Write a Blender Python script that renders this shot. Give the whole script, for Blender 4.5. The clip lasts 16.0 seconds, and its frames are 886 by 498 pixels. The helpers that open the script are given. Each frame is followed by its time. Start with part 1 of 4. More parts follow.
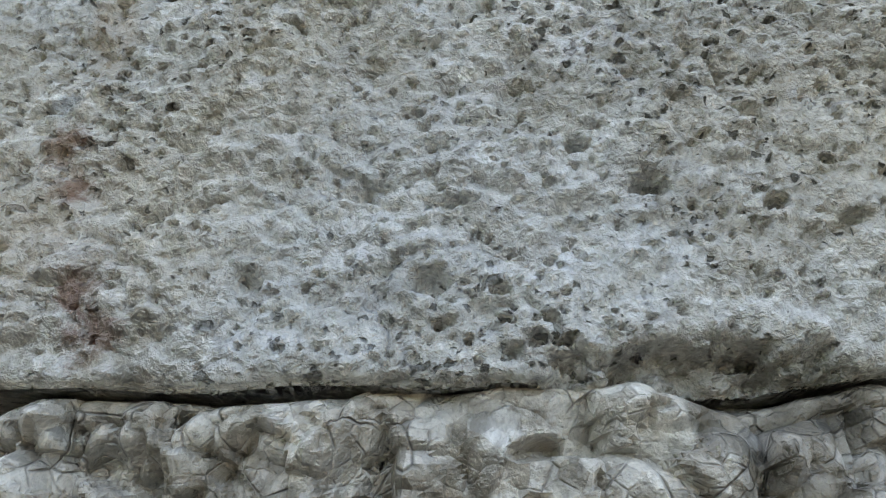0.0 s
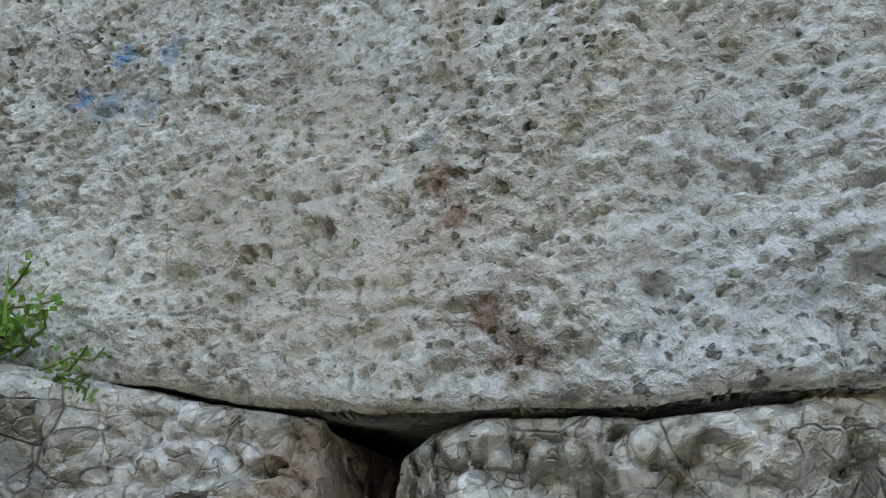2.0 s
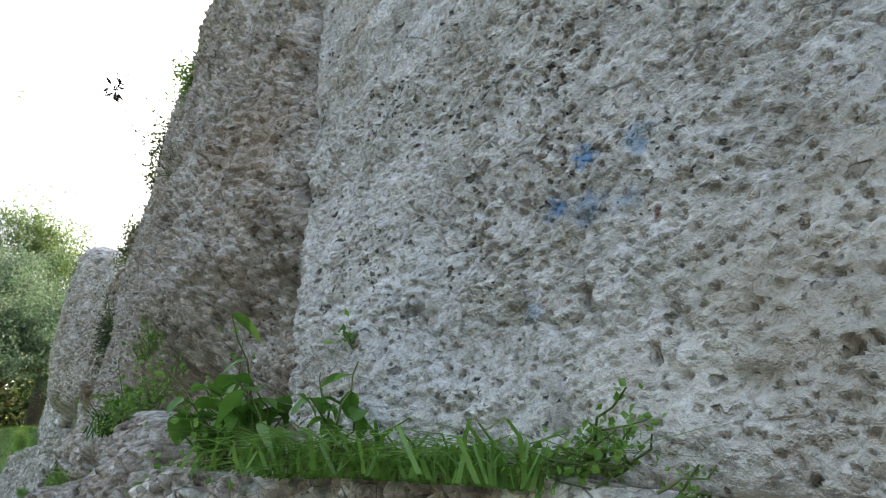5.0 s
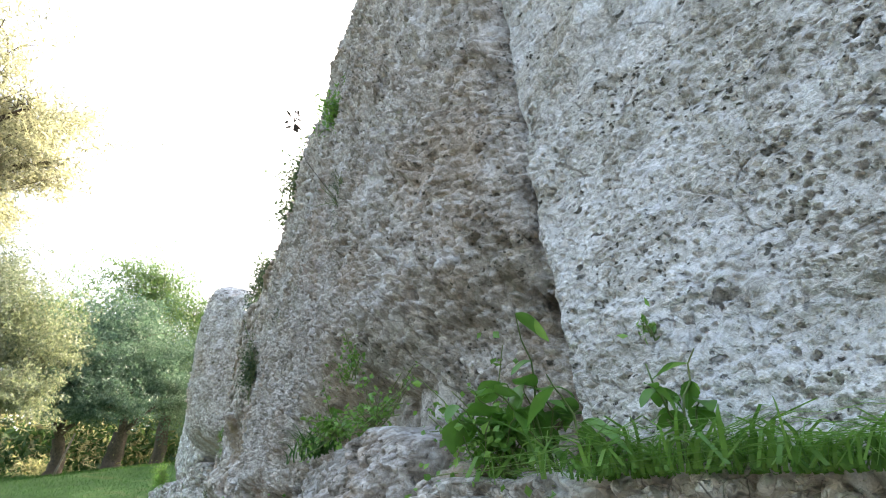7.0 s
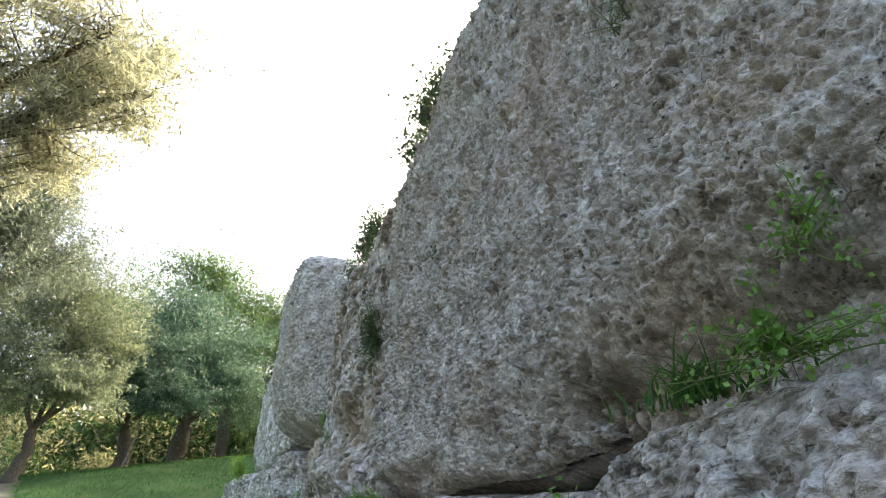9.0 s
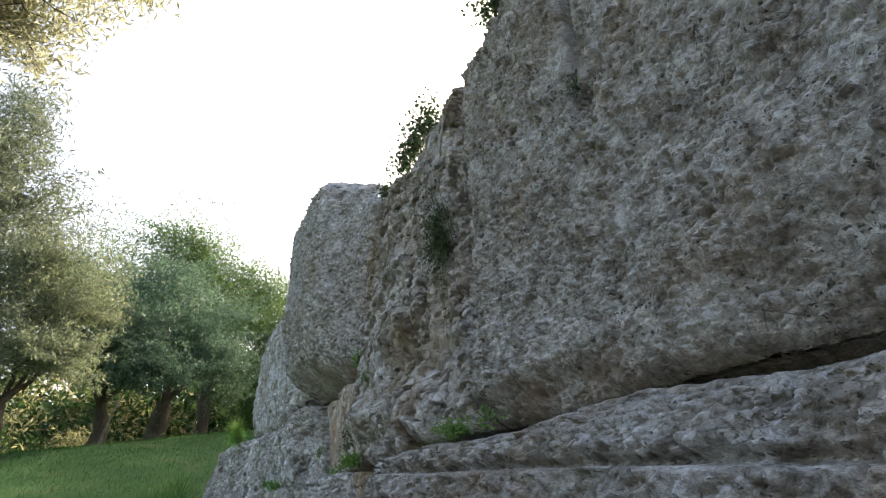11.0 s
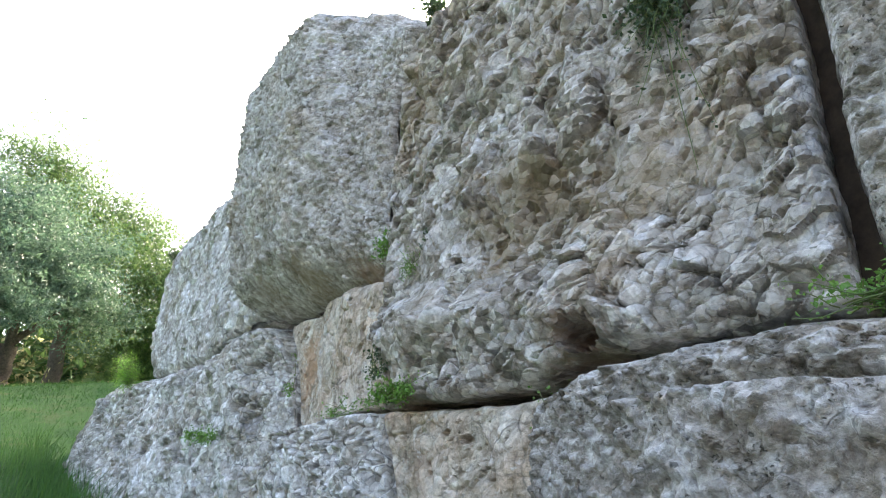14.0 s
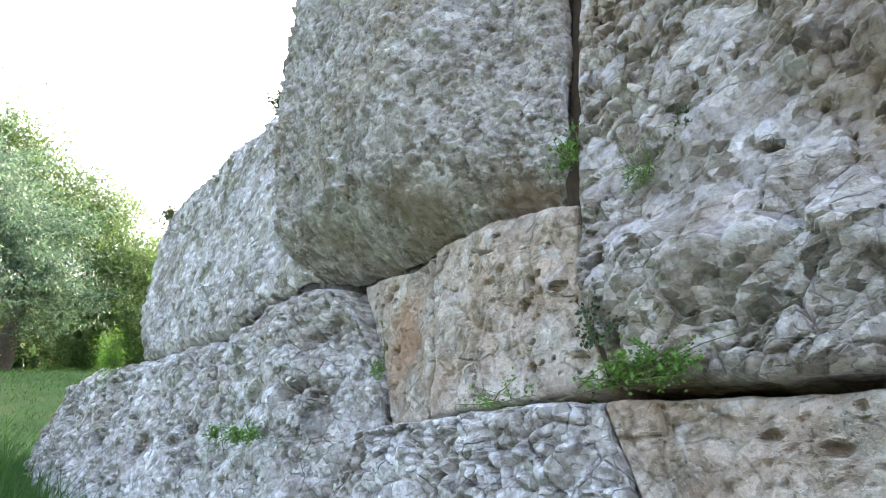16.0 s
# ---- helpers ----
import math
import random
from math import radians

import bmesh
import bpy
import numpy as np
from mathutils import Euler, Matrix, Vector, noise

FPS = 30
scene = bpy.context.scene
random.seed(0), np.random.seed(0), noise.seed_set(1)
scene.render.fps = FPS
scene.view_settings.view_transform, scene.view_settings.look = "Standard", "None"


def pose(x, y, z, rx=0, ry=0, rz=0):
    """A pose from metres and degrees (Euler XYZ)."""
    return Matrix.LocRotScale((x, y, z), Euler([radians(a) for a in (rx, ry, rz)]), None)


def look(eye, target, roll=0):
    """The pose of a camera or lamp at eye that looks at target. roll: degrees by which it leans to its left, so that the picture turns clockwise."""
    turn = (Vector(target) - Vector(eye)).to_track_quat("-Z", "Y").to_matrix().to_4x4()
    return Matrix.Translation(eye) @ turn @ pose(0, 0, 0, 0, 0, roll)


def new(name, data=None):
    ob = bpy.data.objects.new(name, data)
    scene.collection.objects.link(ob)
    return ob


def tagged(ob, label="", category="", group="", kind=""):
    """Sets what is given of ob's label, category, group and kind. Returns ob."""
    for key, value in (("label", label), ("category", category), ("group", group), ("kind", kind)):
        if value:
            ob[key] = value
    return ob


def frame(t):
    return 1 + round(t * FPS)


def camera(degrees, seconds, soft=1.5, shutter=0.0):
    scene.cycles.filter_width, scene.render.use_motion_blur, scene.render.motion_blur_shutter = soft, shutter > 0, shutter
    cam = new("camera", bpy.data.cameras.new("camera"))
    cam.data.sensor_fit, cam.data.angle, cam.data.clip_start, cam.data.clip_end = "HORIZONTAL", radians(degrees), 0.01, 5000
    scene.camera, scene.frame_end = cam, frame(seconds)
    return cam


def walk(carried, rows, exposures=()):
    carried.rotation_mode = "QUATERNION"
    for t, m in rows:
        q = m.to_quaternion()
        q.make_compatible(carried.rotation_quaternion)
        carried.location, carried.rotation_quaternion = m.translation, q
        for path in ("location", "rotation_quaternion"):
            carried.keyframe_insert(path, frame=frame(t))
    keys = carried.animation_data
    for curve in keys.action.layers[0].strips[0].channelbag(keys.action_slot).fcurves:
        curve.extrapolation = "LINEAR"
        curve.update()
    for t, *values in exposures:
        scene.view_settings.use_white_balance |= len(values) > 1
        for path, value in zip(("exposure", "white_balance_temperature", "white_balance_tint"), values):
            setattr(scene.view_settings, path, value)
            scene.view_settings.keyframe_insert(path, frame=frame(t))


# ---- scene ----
cam = camera(69.2, 16.0, soft=1.1)
PATH = [
    (0, (0.004, 0.039, 1.508), (-0.029, 1.834, 2.389), 0.6),
    (0.5, (-0.04, 0.036, 1.5), (-0.159, 1.83, 2.376), 0.9),
    (1, (-0.103, 0.027, 1.508), (-0.328, 1.819, 2.368), 0.8),
    (1.5, (-0.15, 0.025, 1.507), (-0.52, 1.794, 2.362), 0.8),
    (2, (-0.201, 0.012, 1.521), (-0.725, 1.741, 2.38), 0.8),
    (2.5, (-0.246, -0.002, 1.529), (-0.935, 1.674, 2.377), 0.7),
    (3, (-0.286, -0.013, 1.54), (-1.133, 1.587, 2.39), 0.9),
    (3.5, (-0.33, -0.044, 1.561), (-1.301, 1.483, 2.414), 0.8),
    (4, (-0.372, -0.072, 1.585), (-1.469, 1.357, 2.453), 1.1),
    (4.2, (-0.385, -0.085, 1.594), (-1.532, 1.303, 2.464), 1.1),
    (6.3, (-0.527, -0.209, 1.605), (-1.911, 0.852, 2.584), 0.7),
    (6.5, (-0.555, -0.238, 1.592), (-1.957, 0.8, 2.569), 0.7),
    (7, (-0.695, -0.343, 1.569), (-2.113, 0.677, 2.544), 0.6),
    (7.5, (-0.958, -0.314, 1.554), (-2.391, 0.682, 2.531), 1.0),
    (8, (-1.228, -0.295, 1.601), (-2.685, 0.669, 2.575), 1.0),
    (8.5, (-1.609, -0.364, 1.609), (-3.09, 0.569, 2.577), 1.0),
    (9, (-1.989, -0.414, 1.671), (-3.483, 0.501, 2.636), 1.7),
    (9.5, (-2.365, -0.364, 1.689), (-3.861, 0.553, 2.648), 1.4),
    (10, (-2.675, -0.416, 1.601), (-4.145, 0.526, 2.577), 0.4),
    (10.2, (-2.797, -0.409, 1.603), (-4.273, 0.531, 2.573), 0.6),
    (12.3, (-3.965, -0.267, 1.531), (-5.361, 0.886, 2.38), 0.4),
    (12.5, (-4.11, -0.249, 1.546), (-5.483, 0.93, 2.398), 0.4),
    (13, (-4.494, -0.197, 1.599), (-5.808, 1.046, 2.451), 0.3),
    (13.5, (-4.888, -0.147, 1.658), (-6.17, 1.131, 2.509), 0.1),
    (14, (-5.316, -0.127, 1.723), (-6.574, 1.176, 2.57), 0.1),
    (14.5, (-5.678, -0.039, 1.744), (-6.902, 1.297, 2.592), 0.2),
    (15, (-6.026, 0.056, 1.79), (-7.232, 1.411, 2.633), 0.1),
    (15.5, (-6.379, 0.074, 1.839), (-7.574, 1.441, 2.679), 0.0),
    (16, (-6.728, 0.137, 1.905), (-7.904, 1.516, 2.752), 0.4),
]
EXPOSURES = [(t, 2.5 + e, k, g) for t, e, k, g in ((0.0, 0.0, 8100, 11), (2.0, -0.10, 8000, 11), (4.0, -0.38, 7800, 10), (6.4, 0.08, 7350, 11), (7.0, 0.22, 7250, 11), (8.5, -0.10, 7100, 11), (9.5, -0.50, 7150, 12), (10.2, -0.86, 7150, 12), (12.5, -0.27, 7000, 12), (13.5, 0.24, 7000, 13), (14.0, 0.34, 6950, 14), (16.0, 0.45, 6850, 17))]
walk(cam, [(t, look(eye, target, roll)) for t, eye, target, roll in PATH], EXPOSURES)

# ---- world, sun, exposure ----
SUN_AZ, SUN_EL = 118.0, 36.0          # degrees: towards +y, behind the wall; height over the horizon
world = bpy.data.worlds.new("sky")
scene.world = world
world.use_nodes = True
wn = world.node_tree.nodes
sky = wn.new("ShaderNodeTexSky")
sky.sky_type, sky.sun_disc = "NISHITA", False
sky.sun_elevation, sky.sun_rotation = radians(SUN_EL), radians(90 - SUN_AZ)
sky.air_density, sky.dust_density, sky.ozone_density = 1.0, 6.0, 1.0
world.node_tree.links.new(sky.outputs[0], wn["Background"].inputs[0])
wn["Background"].inputs[1].default_value = 0.15
sun = new("sun", bpy.data.lights.new("sun", "SUN"))
sun.data.energy, sun.data.angle, sun.data.color = 2.6, radians(0.6), (1.0, 0.93, 0.82)
sun_from = Vector((math.cos(radians(SUN_AZ)) * math.cos(radians(SUN_EL)), math.sin(radians(SUN_AZ)) * math.cos(radians(SUN_EL)), math.sin(radians(SUN_EL))))
sun.matrix_world = look(sun_from * 60, (0, 0, 0))

# ---- noise over arrays ----


def hash01(ix, iy, seed):
    h = (ix.astype(np.int64) * 374761393 + iy.astype(np.int64) * 668265263 + seed * 2147483647) & 0xFFFFFFFF
    h = ((h ^ (h >> 13)) * 1274126177) & 0xFFFFFFFF
    h = ((h ^ (h >> 16)) * 2246822519) & 0xFFFFFFFF
    return ((h ^ (h >> 15)) & 0xFFFFFF) / 16777215.0


def vnoise(x, y, seed):
    ix, iy = np.floor(x), np.floor(y)
    fx, fy = x - ix, y - iy
    fx, fy = fx * fx * fx * (fx * (6 * fx - 15) + 10), fy * fy * fy * (fy * (6 * fy - 15) + 10)
    a, b = hash01(ix, iy, seed), hash01(ix + 1, iy, seed)
    c, d = hash01(ix, iy + 1, seed), hash01(ix + 1, iy + 1, seed)
    return ((a * (1 - fx) + b * fx) * (1 - fy) + (c * (1 - fx) + d * fx) * fy) * 2 - 1


def fbm(x, y, octaves, seed, gain=0.5):
    total, amp, norm = 0.0, 1.0, 0.0
    for i in range(octaves):
        ca, sa = math.cos(0.6 * i + 0.3), math.sin(0.6 * i + 0.3)
        f = 2.03 ** i
        total = total + amp * vnoise((x * ca - y * sa) * f + 17.3 * i, (x * sa + y * ca) * f + 9.1 * i, seed + i)
        norm += amp
        amp *= gain
    return total / norm


def cells(x, y, seed):
    """Nearest and second nearest cell distances, a random per cell, and the way to the cell's middle."""
    ix, iy = np.floor(x), np.floor(y)
    f1, f2 = np.full(x.shape, 9.0), np.full(x.shape, 9.0)
    who, dx, dy = np.zeros(x.shape), np.zeros(x.shape), np.zeros(x.shape)
    for a in (-1, 0, 1):
        for b in (-1, 0, 1):
            cx, cy = ix + a, iy + b
            px, py = cx + hash01(cx, cy, seed), cy + hash01(cx, cy, seed + 51)
            d = np.hypot(px - x, py - y)
            near = d < f1
            f2 = np.where(near, f1, np.minimum(f2, d))
            who = np.where(near, hash01(cx, cy, seed + 99), who)
            dx, dy = np.where(near, px - x, dx), np.where(near, py - y, dy)
            f1 = np.where(near, d, f1)
    return f1, f2, who, dx, dy


def step01(a, b, x):
    t = np.clip((x - a) / (b - a), 0, 1)
    return t * t * (3 - 2 * t)


# ---- materials ----


def material(name, rough=0.9):
    m = bpy.data.materials.new(name)
    m.use_nodes = True
    nt = m.node_tree
    b = nt.nodes["Principled BSDF"]
    b.inputs["Roughness"].default_value = rough
    b.inputs["Specular IOR Level"].default_value = 0.25
    return m, nt, b


def tex_noise(nt, vec, scale, detail=4.0, rough=0.6, distort=0.0):
    n = nt.nodes.new("ShaderNodeTexNoise")
    n.inputs["Scale"].default_value, n.inputs["Detail"].default_value = scale, detail
    n.inputs["Roughness"].default_value, n.inputs["Distortion"].default_value = rough, distort
    nt.links.new(vec, n.inputs["Vector"])
    return n.outputs[0]


def ramp(nt, fac, stops):
    r = nt.nodes.new("ShaderNodeValToRGB")
    while len(r.color_ramp.elements) < len(stops):
        r.color_ramp.elements.new(0.5)
    for e, (p, c) in zip(r.color_ramp.elements, stops):
        e.position, e.color = p, (*c, 1) if len(c) == 3 else c
    nt.links.new(fac, r.inputs[0])
    return r.outputs[0]


def grey(v):
    return (v, v, v)


def blend(nt, fac, a, b, mode="MIX"):
    m = nt.nodes.new("ShaderNodeMix")
    m.data_type, m.blend_type = "RGBA", mode
    for sock, val in ((m.inputs[0], fac), (m.inputs[6], a), (m.inputs[7], b)):
        if isinstance(val, (int, float)):
            sock.default_value = val
        elif isinstance(val, tuple):
            sock.default_value = (*val, 1)
        else:
            nt.links.new(val, sock)
    return m.outputs[2]


def calc(nt, op, a, b=0.0):
    m = nt.nodes.new("ShaderNodeMath")
    m.operation = op
    for sock, val in ((m.inputs[0], a), (m.inputs[1], b)):
        if isinstance(val, (int, float)):
            sock.default_value = val
        else:
            nt.links.new(val, sock)
    return m.outputs[0]


def spot(nt, pos, x, z, r, wob, squash=1.0):
    """A worn patch of about r metres round (x, z) of the wall's face."""
    s = nt.nodes.new("ShaderNodeSeparateXYZ")
    nt.links.new(pos, s.inputs[0])
    dx = calc(nt, "MULTIPLY", calc(nt, "SUBTRACT", s.outputs[0], x), squash)
    dz = calc(nt, "SUBTRACT", s.outputs[2], z)
    d = calc(nt, "SQRT", calc(nt, "ADD", calc(nt, "MULTIPLY", dx, dx), calc(nt, "MULTIPLY", dz, dz)))
    d = calc(nt, "ADD", d, calc(nt, "MULTIPLY", calc(nt, "SUBTRACT", wob, 0.5), r * 3.2))
    return ramp(nt, calc(nt, "DIVIDE", d, r), [(0.35, grey(1)), (0.95, grey(0))])


def clasts(nt, pos, scale, squash=1.0):
    """Angular fragments of about 1/scale metres: a random for each, and the distance to its border."""
    mp = nt.nodes.new("ShaderNodeMapping")
    mp.inputs["Rotation"].default_value = (0.1, 0.45, 0.0)
    mp.inputs["Scale"].default_value = (1.0, 1.0, squash)
    nt.links.new(pos, mp.inputs["Vector"])
    pair = []
    for feature in ("F1", "DISTANCE_TO_EDGE"):
        v = nt.nodes.new("ShaderNodeTexVoronoi")
        v.feature = feature
        v.inputs["Scale"].default_value = scale
        nt.links.new(mp.outputs[0], v.inputs["Vector"])
        pair.append(v)
    rnd = calc(nt, "FRACT", calc(nt, "MULTIPLY", sep_red(nt, pair[0].outputs["Color"]), 3.7))
    # each fragment's face leans its own way
    def vec(op, a, b):
        n = nt.nodes.new("ShaderNodeVectorMath")
        n.operation = op
        for sock, val in ((n.inputs[0], a), (n.inputs[1], b)):
            if isinstance(val, tuple):
                sock.default_value = val
            else:
                nt.links.new(val, sock)
        return n
    off = vec("SUBTRACT", mp.outputs[0], pair[0].outputs["Position"]).outputs[0]
    lean = vec("SUBTRACT", pair[0].outputs["Color"], (0.5, 0.5, 0.5)).outputs[0]
    tilt = vec("DOT_PRODUCT", off, lean).outputs["Value"]
    return rnd, pair[1].outputs["Distance"], pair[0].outputs["Distance"], tilt


def sep_red(nt, col):
    n = nt.nodes.new("ShaderNodeSeparateColor")
    nt.links.new(col, n.inputs[0])
    return n.outputs[0]


def jitter(nt, pos, scale, amount):
    n = nt.nodes.new("ShaderNodeTexNoise")
    n.inputs["Scale"].default_value, n.inputs["Detail"].default_value = scale, 3.0
    nt.links.new(pos, n.inputs["Vector"])
    v = nt.nodes.new("ShaderNodeVectorMath")
    v.operation = "MULTIPLY_ADD"
    nt.links.new(n.outputs["Color"], v.inputs[0])
    v.inputs[1].default_value = (amount,) * 3
    nt.links.new(pos, v.inputs[2])
    return v.outputs[0]


def stone_material(name, pale, mid, tan, dark, tan_at=0.55, clast_shade=0.5, marks=(), big_clast=13.0, small_clast=42.0, broken=0.6, squash=1.6, pitted=0.0, lines=0.5, facet=1.0, open_cracks=0.0, warp=0.016, stain=1.0, knobs=0.010):
    """Weathered limestone: fragments in a matrix, darkened cracks and holes, lichen, stains and grain."""
    m, nt, b = material(name, 0.92)
    pos = nt.nodes.new("ShaderNodeNewGeometry").outputs["Position"]
    att = nt.nodes.new("ShaderNodeAttribute")
    att.attribute_name = "clast_shade"
    big = tex_noise(nt, pos, 1.7, 5, 0.62, 0.4)
    med = tex_noise(nt, pos, 8.0, 5, 0.62, 0.6)
    fine = tex_noise(nt, pos, 70.0, 4, 0.65)
    tiny = tex_noise(nt, pos, 380.0, 2, 0.6)
    warped = jitter(nt, pos, 20.0, warp)
    r1, e1, _, t1 = clasts(nt, warped, big_clast, squash)
    r2, e2, c2, t2 = clasts(nt, warped, small_clast, squash)
    col = ramp(nt, med, [(0.36, dark), (0.46, mid), (0.60, pale)])
    col = blend(nt, ramp(nt, big, [(tan_at - 0.07, grey(0)), (tan_at + 0.09, grey(0.85))]), col, tan)
    # tone per fragment; dirt and shade of cracks and pits are painted in
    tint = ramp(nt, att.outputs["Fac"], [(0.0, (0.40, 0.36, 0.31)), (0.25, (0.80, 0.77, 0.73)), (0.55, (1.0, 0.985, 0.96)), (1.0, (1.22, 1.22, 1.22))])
    col = blend(nt, clast_shade, col, tint, "MULTIPLY")
    # fragments differ in tone; the matrix between them is darker and earthy
    col = blend(nt, broken, col, ramp(nt, r1, [(0.0, (0.72, 0.69, 0.64)), (0.45, (0.97, 0.96, 0.94)), (1.0, (1.25, 1.26, 1.28))]), "MULTIPLY")
    col = blend(nt, broken, col, ramp(nt, r2, [(0.0, (0.58, 0.55, 0.50)), (0.35, (0.92, 0.91, 0.89)), (1.0, (1.28, 1.29, 1.30))]), "MULTIPLY")
    where = ramp(nt, tex_noise(nt, pos, 5.0, 3, 0.6), [(0.40 - 0.2 * open_cracks, grey(0.1)), (0.60 - 0.2 * open_cracks, grey(1.0))])
    gap2 = ramp(nt, e2, [(0.0, grey(1)), (0.07, grey(0))])
    gap1 = ramp(nt, e1, [(0.0, grey(1)), (0.032, grey(0))])
    halt = ramp(nt, tex_noise(nt, pos, 34.0, 2, 0.5), [(0.44, grey(0)), (0.58, grey(1))])
    halt1 = ramp(nt, tex_noise(nt, pos, 13.0, 2, 0.5), [(0.46 - 0.08 * open_cracks, grey(0)), (0.56 - 0.08 * open_cracks, grey(1))])
    gaps = calc(nt, "MAXIMUM", calc(nt, "MULTIPLY", gap2, calc(nt, "MULTIPLY", calc(nt, "MULTIPLY", where, halt), 0.6 if broken > 0.5 else 0.0)), calc(nt, "MULTIPLY", gap1, calc(nt, "MULTIPLY", calc(nt, "MULTIPLY", where, halt1), 1.0)))
    gaps = calc(nt, "MULTIPLY", gaps, lines)
    col = blend(nt, gaps, col, tuple(v * 0.42 for v in dark))
    # small weathered holes: bump, with the shade inside them put into the colour
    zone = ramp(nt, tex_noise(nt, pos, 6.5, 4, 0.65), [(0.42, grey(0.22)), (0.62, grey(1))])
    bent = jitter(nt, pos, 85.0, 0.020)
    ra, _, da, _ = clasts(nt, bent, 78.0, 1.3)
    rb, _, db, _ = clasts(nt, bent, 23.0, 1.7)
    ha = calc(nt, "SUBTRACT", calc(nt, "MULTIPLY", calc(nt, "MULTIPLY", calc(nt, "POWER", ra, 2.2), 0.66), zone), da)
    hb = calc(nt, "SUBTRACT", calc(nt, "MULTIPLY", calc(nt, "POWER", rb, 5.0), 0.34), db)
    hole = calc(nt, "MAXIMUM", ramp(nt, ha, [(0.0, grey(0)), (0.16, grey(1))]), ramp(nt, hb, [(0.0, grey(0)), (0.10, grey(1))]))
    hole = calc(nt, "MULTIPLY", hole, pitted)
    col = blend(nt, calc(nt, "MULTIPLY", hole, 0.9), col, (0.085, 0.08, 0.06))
    grit = tex_noise(nt, jitter(nt, pos, 45.0, 0.01), 115.0, 3, 0.6, 0.3)
    col = blend(nt, 0.55 * pitted, col, ramp(nt, grit, [(0.34, (0.58, 0.57, 0.50)), (0.50, grey(1.0)), (0.68, grey(1.22))]), "MULTIPLY")
    lichen = ramp(nt, tex_noise(nt, pos, 22.0, 5, 0.72, 0.3), [(0.58, grey(0)), (0.68, grey(0.5 * stain))])
    col = blend(nt, lichen, col, tuple(v * 0.6 for v in dark))
    moss = ramp(nt, tex_noise(nt, pos, 4.3, 5, 0.7, 0.5), [(0.57, grey(0)), (0.72, grey(0.40 * stain))])
    col = blend(nt, moss, col, (0.215, 0.205, 0.13))
    white = ramp(nt, tex_noise(nt, pos, 11.0, 3, 0.55, 0.8), [(0.60, grey(0)), (0.68, grey(0.6))])
    col = blend(nt, white, col, tuple(min(0.75, v * 1.2) for v in pale))
    col = blend(nt, 0.5, col, ramp(nt, fine, [(0.30, grey(0.55)), (0.5, grey(1.0)), (0.70, grey(1.3))]), "MULTIPLY")
    col = blend(nt, 0.25, col, ramp(nt, tiny, [(0.3, grey(0.7)), (0.65, grey(1.15))]), "MULTIPLY")
    for x, z, r, sq, c, amount in marks:
        wob = tex_noise(nt, pos, 0.9 / r, 5, 0.8, 0.6)
        col = blend(nt, calc(nt, "MULTIPLY", spot(nt, pos, x, z, r, wob, sq), amount), col, c)
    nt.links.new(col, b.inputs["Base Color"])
    bump = nt.nodes.new("ShaderNodeBump")
    bump.inputs["Strength"].default_value, bump.inputs["Distance"].default_value = 1.0, 1.0
    # relief in metres: fragments and their leaning faces, gaps, holes, knobs, grit and grain
    parts = [(r1, 0.005 * broken), (r2, 0.004 * broken), (gaps, -0.006), (hole, -0.010), (grit, 0.010 * pitted), (t1, 0.85 * facet), (t2, 0.85 * facet),
             (fine, 0.008), (tiny, 0.0012), (tex_noise(nt, pos, 26, 4, 0.6, 0.4), knobs)]
    height = calc(nt, "MULTIPLY", *parts[0])
    for value, amount in parts[1:]:
        height = calc(nt, "ADD", height, calc(nt, "MULTIPLY", value, amount))
    nt.links.new(height, bump.inputs["Height"])
    nt.links.new(bump.outputs[0], b.inputs["Normal"])
    return m


BLUE, RED, RUST = (0.09, 0.29, 0.54), (0.17, 0.075, 0.05), (0.33, 0.22, 0.15)
A_MARKS = [(-0.83, 2.142, 0.024, 1, BLUE, 0.9), (-0.745, 2.125, 0.030, 1, (0.2, 0.36, 0.52), 0.6), (-0.885, 2.08, 0.027, 1, BLUE, 0.7),
           (-0.83, 2.06, 0.033, 1, (0.2, 0.36, 0.52), 0.5), (-0.77, 2.045, 0.027, 1, (0.22, 0.38, 0.54), 0.45), (-0.93, 1.93, 0.024, 1, (0.25, 0.38, 0.5), 0.5),
           (-0.377, 1.912, 0.018, 1, (0.5, 0.55, 0.6), 0.8),
           (-0.37, 1.862, 0.030, 1, RED, 0.9), (-0.35, 1.822, 0.024, 1.2, RED, 0.95), (-0.316, 1.712, 0.028, 1, RED, 0.8), (-0.292, 1.675, 0.030, 1, RED, 0.7),
           (-0.735, 2.011, 0.016, 2, RED, 0.9), (-0.633, 1.706, 0.016, 1, RED, 0.5), (-0.40, 1.79, 0.14, 1, RUST, 0.22),
           (-0.55, 1.80, 0.26, 0.7, (0.60, 0.545, 0.44), 0.45), (-0.36, 2.15, 0.30, 9.0, (0.50, 0.41, 0.31), 0.45), (-0.02, 1.80, 0.24, 0.8, (0.60, 0.63, 0.65), 0.3), (-1.15, 1.95, 0.22, 1.0, (0.62, 0.64, 0.65), 0.3)]
OCHRE = (0.36, 0.285, 0.19)
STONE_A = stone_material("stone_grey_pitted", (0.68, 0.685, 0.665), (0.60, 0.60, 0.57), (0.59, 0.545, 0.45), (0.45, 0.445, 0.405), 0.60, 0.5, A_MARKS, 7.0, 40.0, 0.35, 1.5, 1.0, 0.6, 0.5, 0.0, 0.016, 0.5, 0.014)
